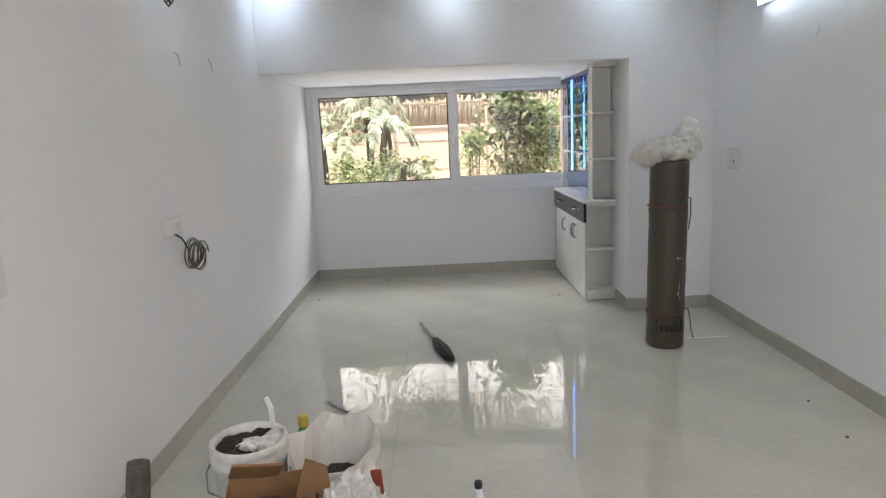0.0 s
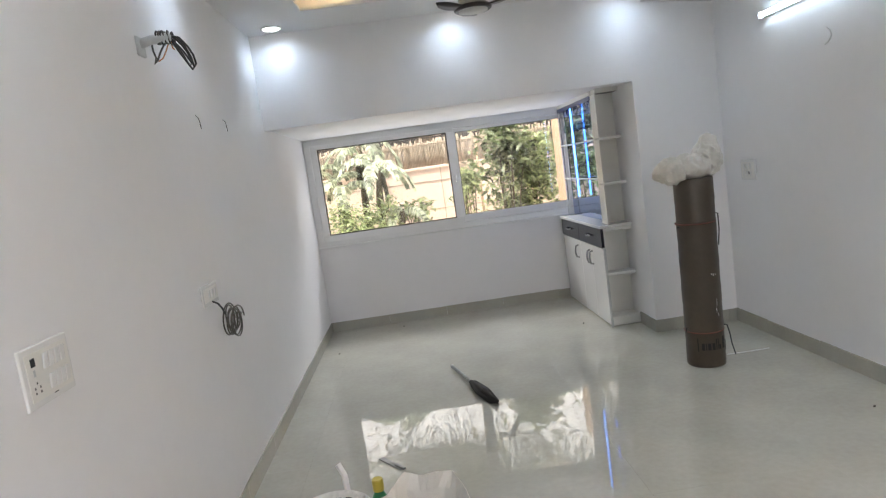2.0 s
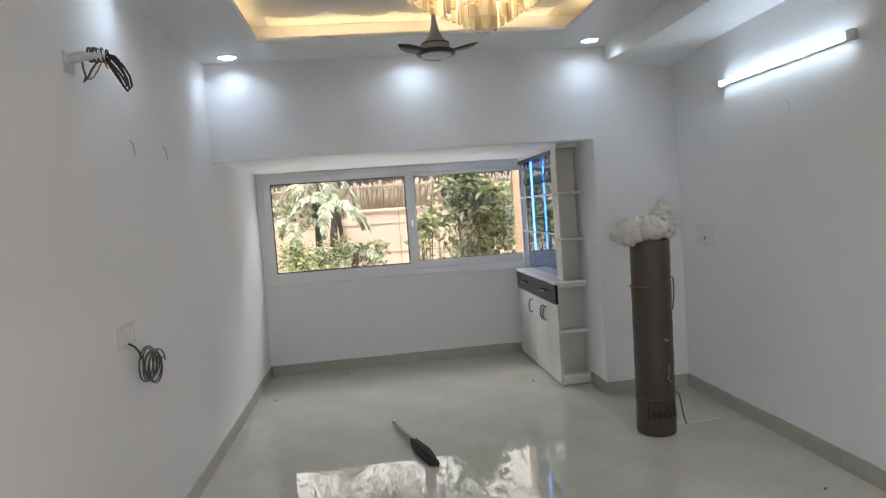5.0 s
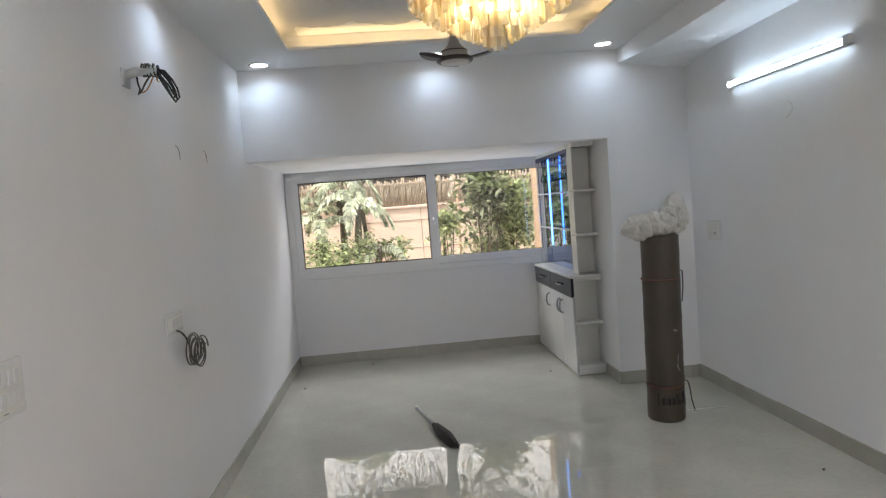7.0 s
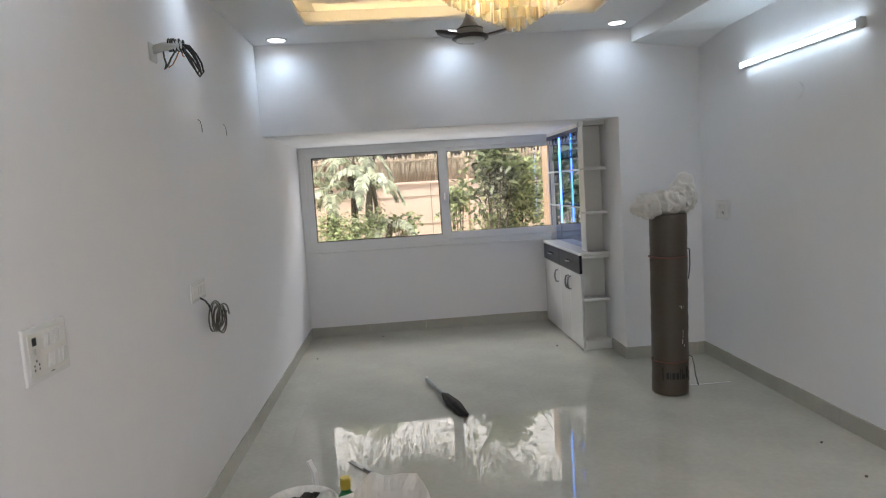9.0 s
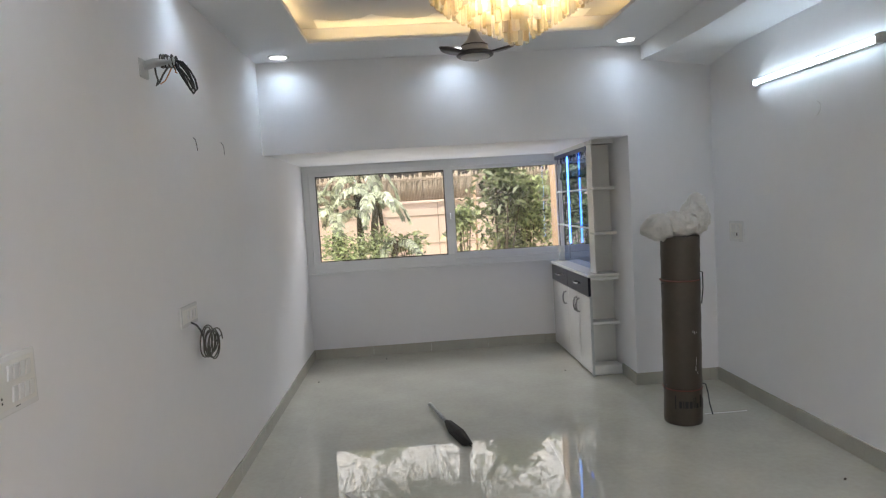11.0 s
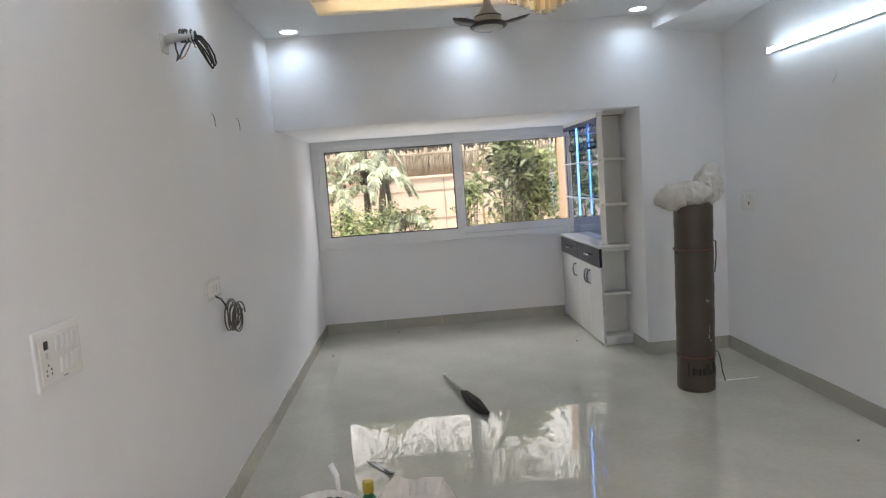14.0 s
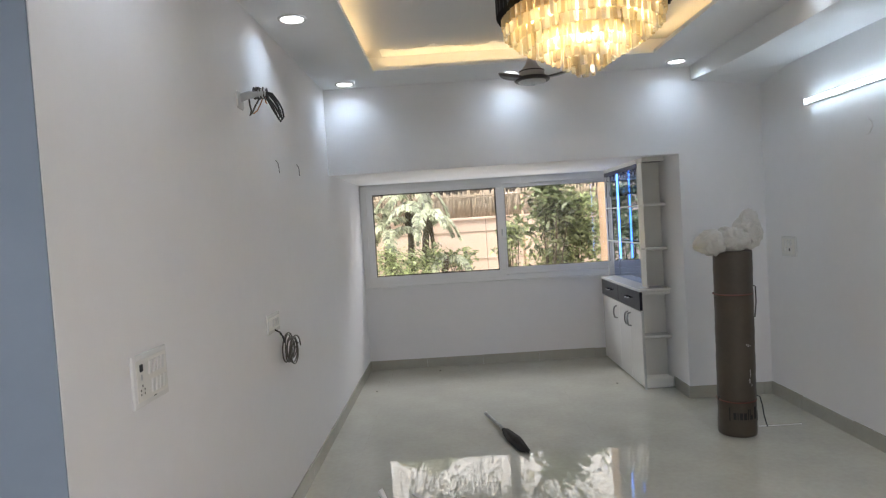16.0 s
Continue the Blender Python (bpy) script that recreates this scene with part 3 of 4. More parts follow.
            part("bulb", lathe([(0.0, z - 0.02), (0.008, z - 0.018), (0.011, z), (0.006, z + 0.02), (0.0, z + 0.03)], 10, m=pose(rad * math.cos(a), rad * math.sin(a), 0)), M["bulb"], c, "small glowing warm bulb", True)


chandelier(0.80, 1.578)


def ceiling_fan(x, y):
    f = thing("ceiling_fan", "small dark brown ceiling fan with a conical mount", "fan", pose(x, y, -0.016))
    part("canopy", lathe([(0.045, 2.790), (0.04, 2.72), (0.018, 2.69), (0, 2.69)], 24), M["fan"], f, "", True)
    part("down_rod", tube([(0, 0, 2.70), (0, 0, 2.60)], 0.012, 12), M["fan"], f, "", True)
    part("cone", lathe([(0.013, 2.66), (0.016, 2.60), (0.026, 2.555), (0.046, 2.515), (0.072, 2.488), (0.080, 2.484), (0, 2.484)], 32), M["fan_cone"], f, "grey flared cone over the motor", True)
    part("cone_rim", lathe([(0.0, 2.4835), (0.082, 2.4835), (0.082, 2.477), (0, 2.477)], 32), M["fan"], f)
    part("motor", lathe([(0.0, 2.4765), (0.079, 2.4765), (0.083, 2.455), (0.092, 2.442), (0, 2.442)], 32), M["fan_cone"], f, "grey motor body", True)
    part("flange", lathe([(0.0, 2.4415), (0.105, 2.4415), (0.114, 2.434), (0.113, 2.422), (0.104, 2.416), (0.090, 2.418), (0, 2.420)], 32), M["fan"], f, "", True)
    part("ring", lathe([(0.0, 2.4155), (0.088, 2.417), (0.088, 2.412), (0.0, 2.409)], 32), M["fan_ring"], f, "pale disc under the motor", True)
    bl = bmesh.new()
    st, rows = 10, []
    for k in range(st + 1):
        u = k / st
        r = 0.09 + 0.17 * u
        w = 0.022 + 0.026 * math.sin(math.pi * min(1, u * 0.9 + 0.1)) - 0.03 * max(0, u - 0.85) / 0.15
        lift = 0.02 * u * u
        rows.append([bl.verts.new((r, s * w, 2.43 + lift + 0.10 * s * w + dz)) for dz in (0.003, -0.003) for s in (-1, 1)])
    for a, c in zip(rows, rows[1:]):
        for i, j in ((0, 1), (3, 2), (1, 3), (2, 0)):
            bl.faces.new((a[i], a[j], c[j], c[i]))
    bl.faces.new((rows[0][0], rows[0][2], rows[0][3], rows[0][1]))
    bl.faces.new((rows[-1][0], rows[-1][1], rows[-1][3], rows[-1][2]))
    bmesh.ops.recalc_face_normals(bl, faces=bl.faces[:])
    blade = mesh_of("blade", bl, M["fan"], True)
    for a in (92, 212, 332):
        o = new("blade", blade)
        o.parent = f
        o.matrix_local = pose(0, 0, 0, 0, 0, a)


ceiling_fan(0.88, 3.47)


# ---- switches, wires and fittings on the walls ----
def switchboard(y0, y1, z0, z1, x, side, label, layout):
    """A moulded plate on a side wall; side +1 faces +x. layout: rows of rockers as (along, up, width, height)."""
    s = thing("switchboard", label, "switch")

    def slab(a0, a1, b0, b1, d0, d1, bev):
        xs = sorted((x + side * d0, x + side * d1))
        return box(xs[0], xs[1], a0, a1, b0, b1, bev)

    part("plate", slab(y0, y1, z0, z1, 0, 0.009, 0.004), M["white_plastic"], s)
    part("inset", slab(y0 + 0.018, y1 - 0.012, z0 + 0.018, z1 - 0.016, 0.009, 0.0115, 0.001), M["ivory"], s)
    for u, v, w, h in layout:
        ya, za = y0 + u * (y1 - y0), z0 + v * (z1 - z0)
        r = slab(ya - w / 2, ya + w / 2, za - h / 2, za + h / 2, 0.0115, 0.017, 0.0025)
        for q in r.verts:
            q.co.x += side * 0.08 * (q.co.z - za)
        part("rocker", r, M["white_plastic"], s)
    return s, slab


rows8 = [(u, 0.70, 0.020, 0.042) for u in (0.44, 0.56, 0.68, 0.80)] + [(u, 0.33, 0.020, 0.042) for u in (0.50, 0.62, 0.73, 0.84)]
s, slab = switchboard(1.14, 1.36, 1.040, 1.197, XL, 1, "large white switchboard with two rows of rockers and a socket", rows8)
part("indicator", slab(1.176, 1.194, 1.146, 1.168, 0.0115, 0.014, 0.001), M["dark"], s, "dark burnt corner by the top switch")
part("regulator", slab(1.181, 1.188, 1.120, 1.138, 0.0115, 0.014, 0.001), M["pvc"], s, "small grey slider")
for u, v in ((0.22, 0.38), (0.17, 0.30), (0.27, 0.30), (0.17, 0.22), (0.27, 0.22)):
    ya, za = 1.14 + u * 0.22, 1.046 + v * 0.151
    part("socket_hole", slab(ya - 0.0022, ya + 0.0022, za - 0.003, za + 0.003, 0.0112, 0.0122, 0), M["dark"], s, "dark socket hole")
part("badge", slab(1.256, 1.276, 1.055, 1.059, 0.0085, 0.0095, 0), M["dark"], s, "tiny dark maker's badge")

s, slab = switchboard(2.482, 2.705, 1.022, 1.120, XL, 1, "small white switch plate with a cable hanging out", [(0.35, 0.52, 0.016, 0.04), (0.55, 0.52, 0.016, 0.04), (0.75, 0.52, 0.016, 0.04)])
s, slab = switchboard(3.992, 4.195, 1.123, 1.270, XR, -1, "square white switchboard on the wall", [(u, 0.68, 0.02, 0.04) for u in (0.3, 0.5, 0.7)] + [(u, 0.32, 0.02, 0.04) for u in (0.3, 0.55, 0.75)])
part("socket_hole", slab(4.07, 4.085, 1.165, 1.185, 0.0112, 0.0125, 0), M["dark"], s, "dark socket opening")

cc = thing("coiled_cable", "coil of dark grey cable hanging from the switch plate", "cable")
rng = random.Random(17)
for k in range(7):
    part("loop", curl((-0.612 + 0.005 * k, 2.722 + rng.uniform(-0.020, 0.020), 0.908 + rng.uniform(-0.010, 0.010)), rng.uniform(0.056, 0.072), 1.06, 0.0036, True, 0.12, k + 1, rng.uniform(1.0, 1.5)), M["wire_grey"], cc, "", True)
part("lead", tube([(-0.645, 2.60, 1.036), (-0.62, 2.61, 1.018), (-0.61, 2.63, 0.99), (-0.605, 2.645, 0.955)], 0.0045), M["wire_black"], cc, "", True)
part("loose_end", tube([(-0.60, 2.81, 0.89), (-0.595, 2.84, 0.905), (-0.59, 2.865, 0.915)], 0.003), M["wire_grey"], cc, "", True)

ac = thing("pipe_stub", "grey conduit pipe stub wrapped with loose wires", "pipe")


def stub(points):
    """The stub leans along the wall, away from the room's open end."""
    return [(XL + 0.62 * (x - XL), y + 0.125 + 0.85 * (x - XL), z + 0.003 + 0.10 * (x - XL)) for x, y, z in points]


part("pipe", tube(stub([(-0.655, 2.20, 2.165), (-0.60, 2.205, 2.185), (-0.52, 2.215, 2.20)]), 0.019, 14), M["pvc"], ac, "", True)
for k in range(7):
    xx = -0.575 + 0.012 * k
    pts = [(xx + 0.008 * math.sin(a * 0.5 + k), 2.212 + 0.026 * math.cos(a), 2.196 + (0.027 + 0.004 * math.sin(3 * k)) * math.sin(a)) for a in [j * 0.45 for j in range(15)]]
    part("wire_wrap", tube(stub(pts), 0.0035, 6), M["wire_grey"] if k % 3 else M["wire_black"], ac, "", True)
for dx, dz in ((0.0, 0.0), (0.012, 0.012), (-0.01, 0.016)):
    part("cable_loop", tube(stub([(-0.52, 2.21, 2.205), (-0.485 + dx, 2.22, 2.20), (-0.455 + dx, 2.23, 2.165), (-0.435 + dx, 2.235, 2.115 + dz), (-0.428 + dx, 2.235, 2.075 + dz), (-0.437 + dx, 2.235, 2.064 + dz), (-0.452 + dx, 2.232, 2.085 + dz), (-0.475 + dx, 2.225, 2.14), (-0.515, 2.21, 2.20)]), 0.0046), M["wire_black"], ac, "", True)
part("thin_wire", tube(stub([(-0.60, 2.21, 2.17), (-0.60, 2.215, 2.14), (-0.595, 2.22, 2.115), (-0.605, 2.22, 2.09), (-0.59, 2.22, 2.105), (-0.57, 2.22, 2.14), (-0.54, 2.22, 2.18)]), 0.004), M["wire_grey"], ac, "", True)
part("thin_wire", tube(stub([(-0.585, 2.22, 2.10), (-0.565, 2.225, 2.115), (-0.545, 2.225, 2.145), (-0.52, 2.222, 2.19)]), 0.0028), M["wire_copper"], ac, "", True)
part("thin_wire", tube(stub([(-0.53, 2.22, 2.18), (-0.50, 2.23, 2.168), (-0.475, 2.235, 2.175), (-0.455, 2.24, 2.195)]), 0.003), M["foil"], ac, "", True)
part("thin_wire", tube(stub([(-0.515, 2.22, 2.18), (-0.512, 2.225, 2.155), (-0.505, 2.225, 2.15)]), 0.003), M["wire_copper"], ac, "", True)
part("wall_collar", box(-0.66, -0.642, 2.285, 2.37, 2.12, 2.20, 0.008), M["pvc"], ac, "rough grey patch round the pipe")
for y, z in ((2.885, 1.902), (3.37, 1.923)):
    lone("wall_wire", tube([(XL - 0.004, y, z + 0.038), (XL + 0.010, y + 0.003, z + 0.022), (XL + 0.013, y + 0.010, z), (XL + 0.010, y + 0.026, z - 0.034)], 0.0017, 6), M["wire_black"], "short dark wire end poking out of the wall", "wire", "wall wire ends", smooth=True)
lone("wall_hook", tube([(XR + 0.004, 3.16, 1.985), (XR - 0.015, 3.14, 1.988), (XR - 0.02, 3.10, 1.965), (XR - 0.02, 3.09, 1.935), (XR - 0.018, 3.12, 1.905), (XR - 0.008, 3.165, 1.897)], 0.0035, 8), M["foil"], "curved white wire end on the wall", "wire", smooth=True)


# ---- brown roll with a plastic bag on it ----
def crumple(lumps, seed, amp, freq, sub=5):
    """One crumpled skin round a heap of ellipsoids (x, y, z, rx, ry, rz), seen from the first one's middle."""
    bm = bmesh.new()
    bmesh.ops.create_icosphere(bm, subdivisions=sub, radius=1)
    o = Vector(lumps[0][:3])
    for v in bm.verts:
        d, far = v.co.normalized(), 0.0
        for x, y, z, rx, ry, rz in lumps:
            e, g = Vector(((o.x - x) / rx, (o.y - y) / ry, (o.z - z) / rz)), Vector((d.x / rx, d.y / ry, d.z / rz))
            a, b, c = g.dot(g), 2 * e.dot(g), e.dot(e) - 1
            if b * b - 4 * a * c > 0:
                far = max(far, (-b + math.sqrt(b * b - 4 * a * c)) / (2 * a))
        q = d * freq + Vector((seed, 0.7 * seed, 0))
        f = 1 + amp * (0.5 - 2.0 * abs(noise.noise(q))) + 0.6 * amp * (0.4 - 1.8 * abs(noise.noise(q * 2.1))) + 0.3 * amp * (0.4 - 1.6 * abs(noise.noise(q * 4.7)))
        v.co = o + d * far * f
    return bm


RX, RY, RR = 2.146, 3.60, 0.121
rl = thing("wrapped_roll", "tall brown paper-wrapped roll standing on the floor", "roll", pose(RX, RY, 0, 0, 0.75, 0))
prof = [(0.0, 0.0), (RR - 0.004, 0.0), (RR, 0.006)]
wall_steps = [(RR + 0.001 * math.sin(k * 0.9) + 0.0008 * math.sin(k * 2.3), 0.006 + 1.214 * k / 40) for k in range(1, 40)]
core = lathe(prof + wall_steps + [(RR, 1.222), (RR - 0.004, 1.228), (0.0, 1.228)], 48)
part("wrap", core, M["kraft"], rl, "", True)
for z, w in ((0.945, 0.004), (0.235, 0.004)):
    part("strap", lathe([(RR + 0.0015, z), (RR + 0.004, z), (RR + 0.004, z + w), (RR + 0.0015, z + w)], 48, m=pose(0, 0, 0, 1.5, -1.0, 0)), M["orange"], rl, "thin orange strap")
# print near the foot: plain bars bent round the roll
def bent_bar(a0, a1, z0, z1, r=RR + 0.0045):
    bm = bmesh.new()
    st = max(2, int((a1 - a0) / 4))
    lo = [bm.verts.new((r * math.sin(radians(a0 + (a1 - a0) * k / st)), -r * math.cos(radians(a0 + (a1 - a0) * k / st)), z0)) for k in range(st + 1)]
    hi = [bm.verts.new((v.co.x, v.co.y, z1)) for v in lo]
    for k in range(st):
        bm.faces.new((lo[k], lo[k + 1], hi[k + 1], hi[k]))
    return bm


for a0, a1, z0, z1 in ((-46, -43, 0.11, 0.20), (-34, -26, 0.12, 0.165), (-23, -20, 0.12, 0.165), (-17, -8, 0.12, 0.165), (-5, 4, 0.12, 0.165), (7, 10, 0.12, 0.19), (13, 16, 0.12, 0.19), (17, 24, 0.12, 0.15), (30, 40, 0.12, 0.20), (46, 54, 0.10, 0.17)):
    part("print_bar", bent_bar(a0, a1, z0, z1), M["print"], rl, "black printed bar")
for a0, a1, z0, z1 in ((14, 16, 0.60, 0.618), (9, 10.5, 0.61, 0.622), (22, 24, 0.605, 0.613), (20, 21.2, 0.40, 0.45), (17, 19, 0.36, 0.39), (24, 26, 0.34, 0.355)):
    part("tape_scrap", bent_bar(a0, a1, z0, z1, RR + 0.003), M["foil"], rl, "torn shiny tape scrap")
part("wire_tail", tube([(RR, -0.02, 0.25), (RR + 0.02, -0.03, 0.245), (RR + 0.03, -0.04, 0.19), (RR + 0.035, -0.05, 0.12), (RR + 0.05, -0.06, 0.05)], 0.004), M["wire_black"], rl, "loose wire tail", True)
part("wire_tail", tube([(RR - 0.005, -0.03, 0.99), (RR + 0.012, -0.03, 0.985), (RR + 0.014, -0.03, 0.88), (RR + 0.003, -0.03, 0.78)], 0.004), M["wire_black"], rl, "loose wire tail", True)
part("wire_tail", tube([(-RR, -0.03, 0.92), (-RR - 0.012, -0.03, 0.925), (-RR - 0.022, -0.03, 0.922)], 0.004), M["wire_black"], rl, "loose wire tail", True)
part("wire_tail", tube([(-RR, -0.03, 0.255), (-RR - 0.012, -0.035, 0.26), (-RR - 0.016, -0.035, 0.235)], 0.004), M["wire_black"], rl, "loose wire tail", True)
bag = crumple([(2.055, 3.60, 1.285, 0.105, 0.10, 0.085), (2.00, 3.60, 1.275, 0.06, 0.07, 0.055)], 5.0, 0.17, 1.15)
merge(bag, crumple([(2.19, 3.60, 1.295, 0.13, 0.105, 0.075), (2.13, 3.56, 1.33, 0.05, 0.05, 0.05)], 8.3, 0.20, 1.3))
merge(bag, crumple([(2.295, 3.62, 1.335, 0.088, 0.09, 0.105), (2.315, 3.63, 1.42, 0.055, 0.06, 0.065), (2.25, 3.60, 1.31, 0.07, 0.07, 0.07)], 2.2, 0.22, 1.3))
bmesh.ops.translate(bag, verts=bag.verts[:], vec=(-0.03, -0.02, 0.004))
lone("plastic_bag", bag, M["cloudy"], "crumpled cloudy white plastic bag on the roll", "bag", smooth=True)


# ---- broom ----
br = thing("hand_broom", "short black grass broom with a silver grip lying on the floor", "broom")
a, j, h = Vector((0.487, 4.24, 0.03)), Vector((0.588, 3.83, 0.032)), Vector((0.708, 3.40, 0.03))
part("grip", tube([a, a.lerp(j, 0.5), j], 0.0135, 14), M["broom_grip"], br, "", True)
part("grip_cap", tube([a - (j - a) * 0.03, a], 0.015, 14), M["foil"], br, "", True)
hd = bmesh.new()
tube([j.lerp(h, -0.01), j.lerp(h, 0.15), j.lerp(h, 0.35), j.lerp(h, 0.55)], 0.015, 14, hd, 0.029)
tube([j.lerp(h, 0.545), j.lerp(h, 0.72), j.lerp(h, 0.90)], 0.029, 14, hd, 0.006)
rng = random.Random(8)
d = (h - j)
side = Vector((d.y, -d.x, 0)).normalized()
for k in range(330):
    u, w = rng.uniform(-1, 1), rng.uniform(0, 1)
    s0 = j.lerp(h, 0.05 + 0.1 * rng.random()) + side * u * 0.018 + Vector((0, 0, (w - 0.5) * 0.03))
    e = j.lerp(h, rng.uniform(0.80, 1.03) - 0.14 * abs(u)) + side * u * 0.036 + Vector((0, 0, -0.022 + 0.03 * w * (1 - abs(u))))
    mid = s0.lerp(e, 0.55) + side * u * 0.018 + Vector((0, 0, 0.008))
    tube([s0, mid, e], 0.0042, 4, hd, 0.0016)
part("bristles", hd, M["broom"], br)


# ---- builder's rubbish: bucket, sack, card, bottles ----
HEAP = Matrix.Translation((-0.01, 0.08, 0)) @ Matrix.Diagonal((1, 1, 1.07, 1))
bk = thing("paint_bucket", "dirty white plastic bucket full of dark rubbish and shaded hollow", "bucket", HEAP @ pose(-0.045, 1.55, 0) @ Matrix.Diagonal((0.87, 0.87, 1.22, 1)))
part("shell", lathe([(0.0, 0.0), (0.128, 0.0), (0.132, 0.01), (0.148, 0.26), (0.158, 0.265), (0.160, 0.285), (0.150, 0.290), (0.157, 0.297), (0.158, 0.316), (0.150, 0.320), (0.138, 0.316), (0.132, 0.27), (0.118, 0.03), (0.0, 0.028)], 48), M["bucket"], bk, "", True)
fill = lathe([(0.141, 0.292), (0.125, 0.302), (0.09, 0.308), (0.05, 0.310), (0.0, 0.310)], 36)
for v in fill.verts:
    v.co.z += 0.035 * noise.noise(v.co * 26)
part("filling", fill, M["rubbish"], bk, "dark damp rubbish")
part("rim_cover", crumple([(0.055, -0.06, 0.318, 0.075, 0.04, 0.016), (0.10, 0.0, 0.316, 0.035, 0.08, 0.016)], 2.0, 0.35, 2.2, 4), M["bucket"], bk, "white plaster-smeared lid scrap", True)
part("handle", tube([(-0.155, 0.02, 0.27), (-0.168, -0.06, 0.24), (-0.14, -0.13, 0.21), (-0.05, -0.165, 0.195), (0.06, -0.16, 0.20), (0.13, -0.10, 0.23), (0.157, -0.02, 0.27)], 0.004), M["steel"], bk, "bent wire handle", True)
lone("paper_strip", tube([(0.0, 1.76, 0.0), (-0.01, 1.765, 0.20), (-0.02, 1.77, 0.40), (-0.04, 1.78, 0.44)], 0.012, 5), M["foil"], "curled strip of white packing standing behind the bucket", "packing strip", m=HEAP)

gb = thing("green_bottle", "green plastic bottle with a yellow cap", "bottle", HEAP @ pose(0.088, 1.83, 0))
part("body", lathe([(0.0, 0.0), (0.030, 0.0), (0.034, 0.01), (0.034, 0.25), (0.030, 0.275), (0.019, 0.292), (0.016, 0.30), (0.0, 0.30)], 24), M["green"], gb, "", True)
part("cap", lathe([(0.0, 0.300), (0.021, 0.300), (0.022, 0.305), (0.022, 0.337), (0.019, 0.343), (0.0, 0.343)], 20), M["gold_cap"], gb, "yellow screw cap", False)


def open_sack(cx, cy, rx, ry, h, seed):
    """An open woven bag: outer skin, folded rim and inner skin."""
    bm = bmesh.new()
    seg, rings = 44, []
    prof = [(0.80, 0.0, 0), (0.98, 0.05, 0), (1.03, 0.14, 0), (0.98, 0.22, 0.2), (0.98, 0.28, 0.7), (1.00, 0.315, 1), (1.01, 0.334, 1), (0.995, 0.335, 1), (0.93, 0.29, 0.7), (0.80, 0.14, 0), (0.55, 0.07, 0), (0.02, 0.06, 0)]
    for i, (f, z, rim) in enumerate(prof):
        ring = []
        for k in range(seg):
            a = 2 * math.pi * k / seg
            p = Vector((math.cos(a), math.sin(a), z * 3))
            u = min(1, z / 0.28)
            flat = 1.0
            for q in (20, 78, 133, 200, 248, 310):
                flat = min(flat, 0.90 / max(0.05, math.cos(a - radians(q)))) if math.cos(a - radians(q)) > 0.3 else flat
            fold = u * 1.25 * (flat - 0.93) + 0.17 * noise.noise(p * 1.7 + Vector((seed, 0, 0))) + 0.22 * (abs(noise.noise(p * 2.6 + Vector((seed, 5, z * 4)))) - 0.2)
            lift = rim * (0.052 * math.sin(a + 0.15) + 0.10 * (flat - 0.95) - 0.04 * abs(noise.noise(p * 1.6 + Vector((0, seed, 0)))))
            ring.append(bm.verts.new((cx + rx * (f + fold) * math.cos(a), cy + ry * (f + fold) * math.sin(a), max(0, z * h / 0.335 + lift))))
        rings.append(ring)
    for a, c in zip(rings, rings[1:]):
        for k in range(seg):
            bm.faces.new((a[k], a[(k + 1) % seg], c[(k + 1) % seg], c[k]))
    bm.faces.new(rings[-1])
    return bm


sk = thing("open_sack", "open white woven sack with dark rubbish and shaded hollow inside", "sack", HEAP)
part("skin", open_sack(0.25, 1.575, 0.165, 0.135, 0.355, 3.0), M["sack"], sk)
part("filling", crumple([(0.272, 1.55, 0.20, 0.09, 0.07, 0.07)], 4, 0.3, 2, 3), M["rubbish"], sk, "dark rubbish and shaded hollow", True)
cb = thing("cardboard_box", "torn brown cardboard box with open flaps", "box", HEAP @ pose(0.075, 1.30, 0, 0, 0, 12) @ Matrix.Diagonal((0.95, 0.95, 1.56, 1)))
part("wall", box(-0.13, 0.13, 0.105, 0.110, 0, 0.21), M["card"], cb)
part("wall", box(-0.13, 0.13, -0.110, -0.105, 0, 0.10), M["card"], cb)
part("wall", box(-0.135, -0.13, -0.11, 0.11, 0, 0.20), M["card"], cb)
part("wall", box(0.13, 0.135, -0.11, 0.11, 0, 0.20), M["card"], cb)
part("base", box(-0.13, 0.13, -0.105, 0.105, 0.002, 0.007), M["card"], cb)
part("flap", box(-0.08, 0.09, -0.003, 0.003, 0, 0.11, 0.001, m=pose(-0.05, 0.10, 0.212, 62, 8, 14)), M["card"], cb)
lean = pose(0.165, -0.03, 0.135, 14, 12, -16)
leaf = box(-0.088, 0.075, -0.003, 0.003, 0, 0.145, 0.001)
for v in leaf.verts:
    if v.co.z > 0.1:
        v.co.x = v.co.x * 0.45 - 0.004
leaf.transform(lean)
fl = part("flap", leaf, M["card"], cb)
part("slot", box(-0.005, 0.005, -0.0045, -0.0032, 0.03, 0.075, m=lean), M["dark"], fl, "dark hand slot")
# the box's shaded inside, built as a dark lump
part("filling", crumple([(0.0, 0.02, 0.10, 0.115, 0.085, 0.075)], 7, 0.3, 2, 3), M["rubbish"], cb, "dark rubbish and shaded hollow", True)
lone("crumpled_film", crumple([(0.36, 1.27, 0.20, 0.10, 0.075, 0.18), (0.43, 1.37, 0.12, 0.09, 0.09, 0.14), (0.31, 1.19, 0.16, 0.08, 0.06, 0.15)], 9, 0.22, 3.0), M["film"], "crumpled white packing film with printing", "packing film", m=HEAP)
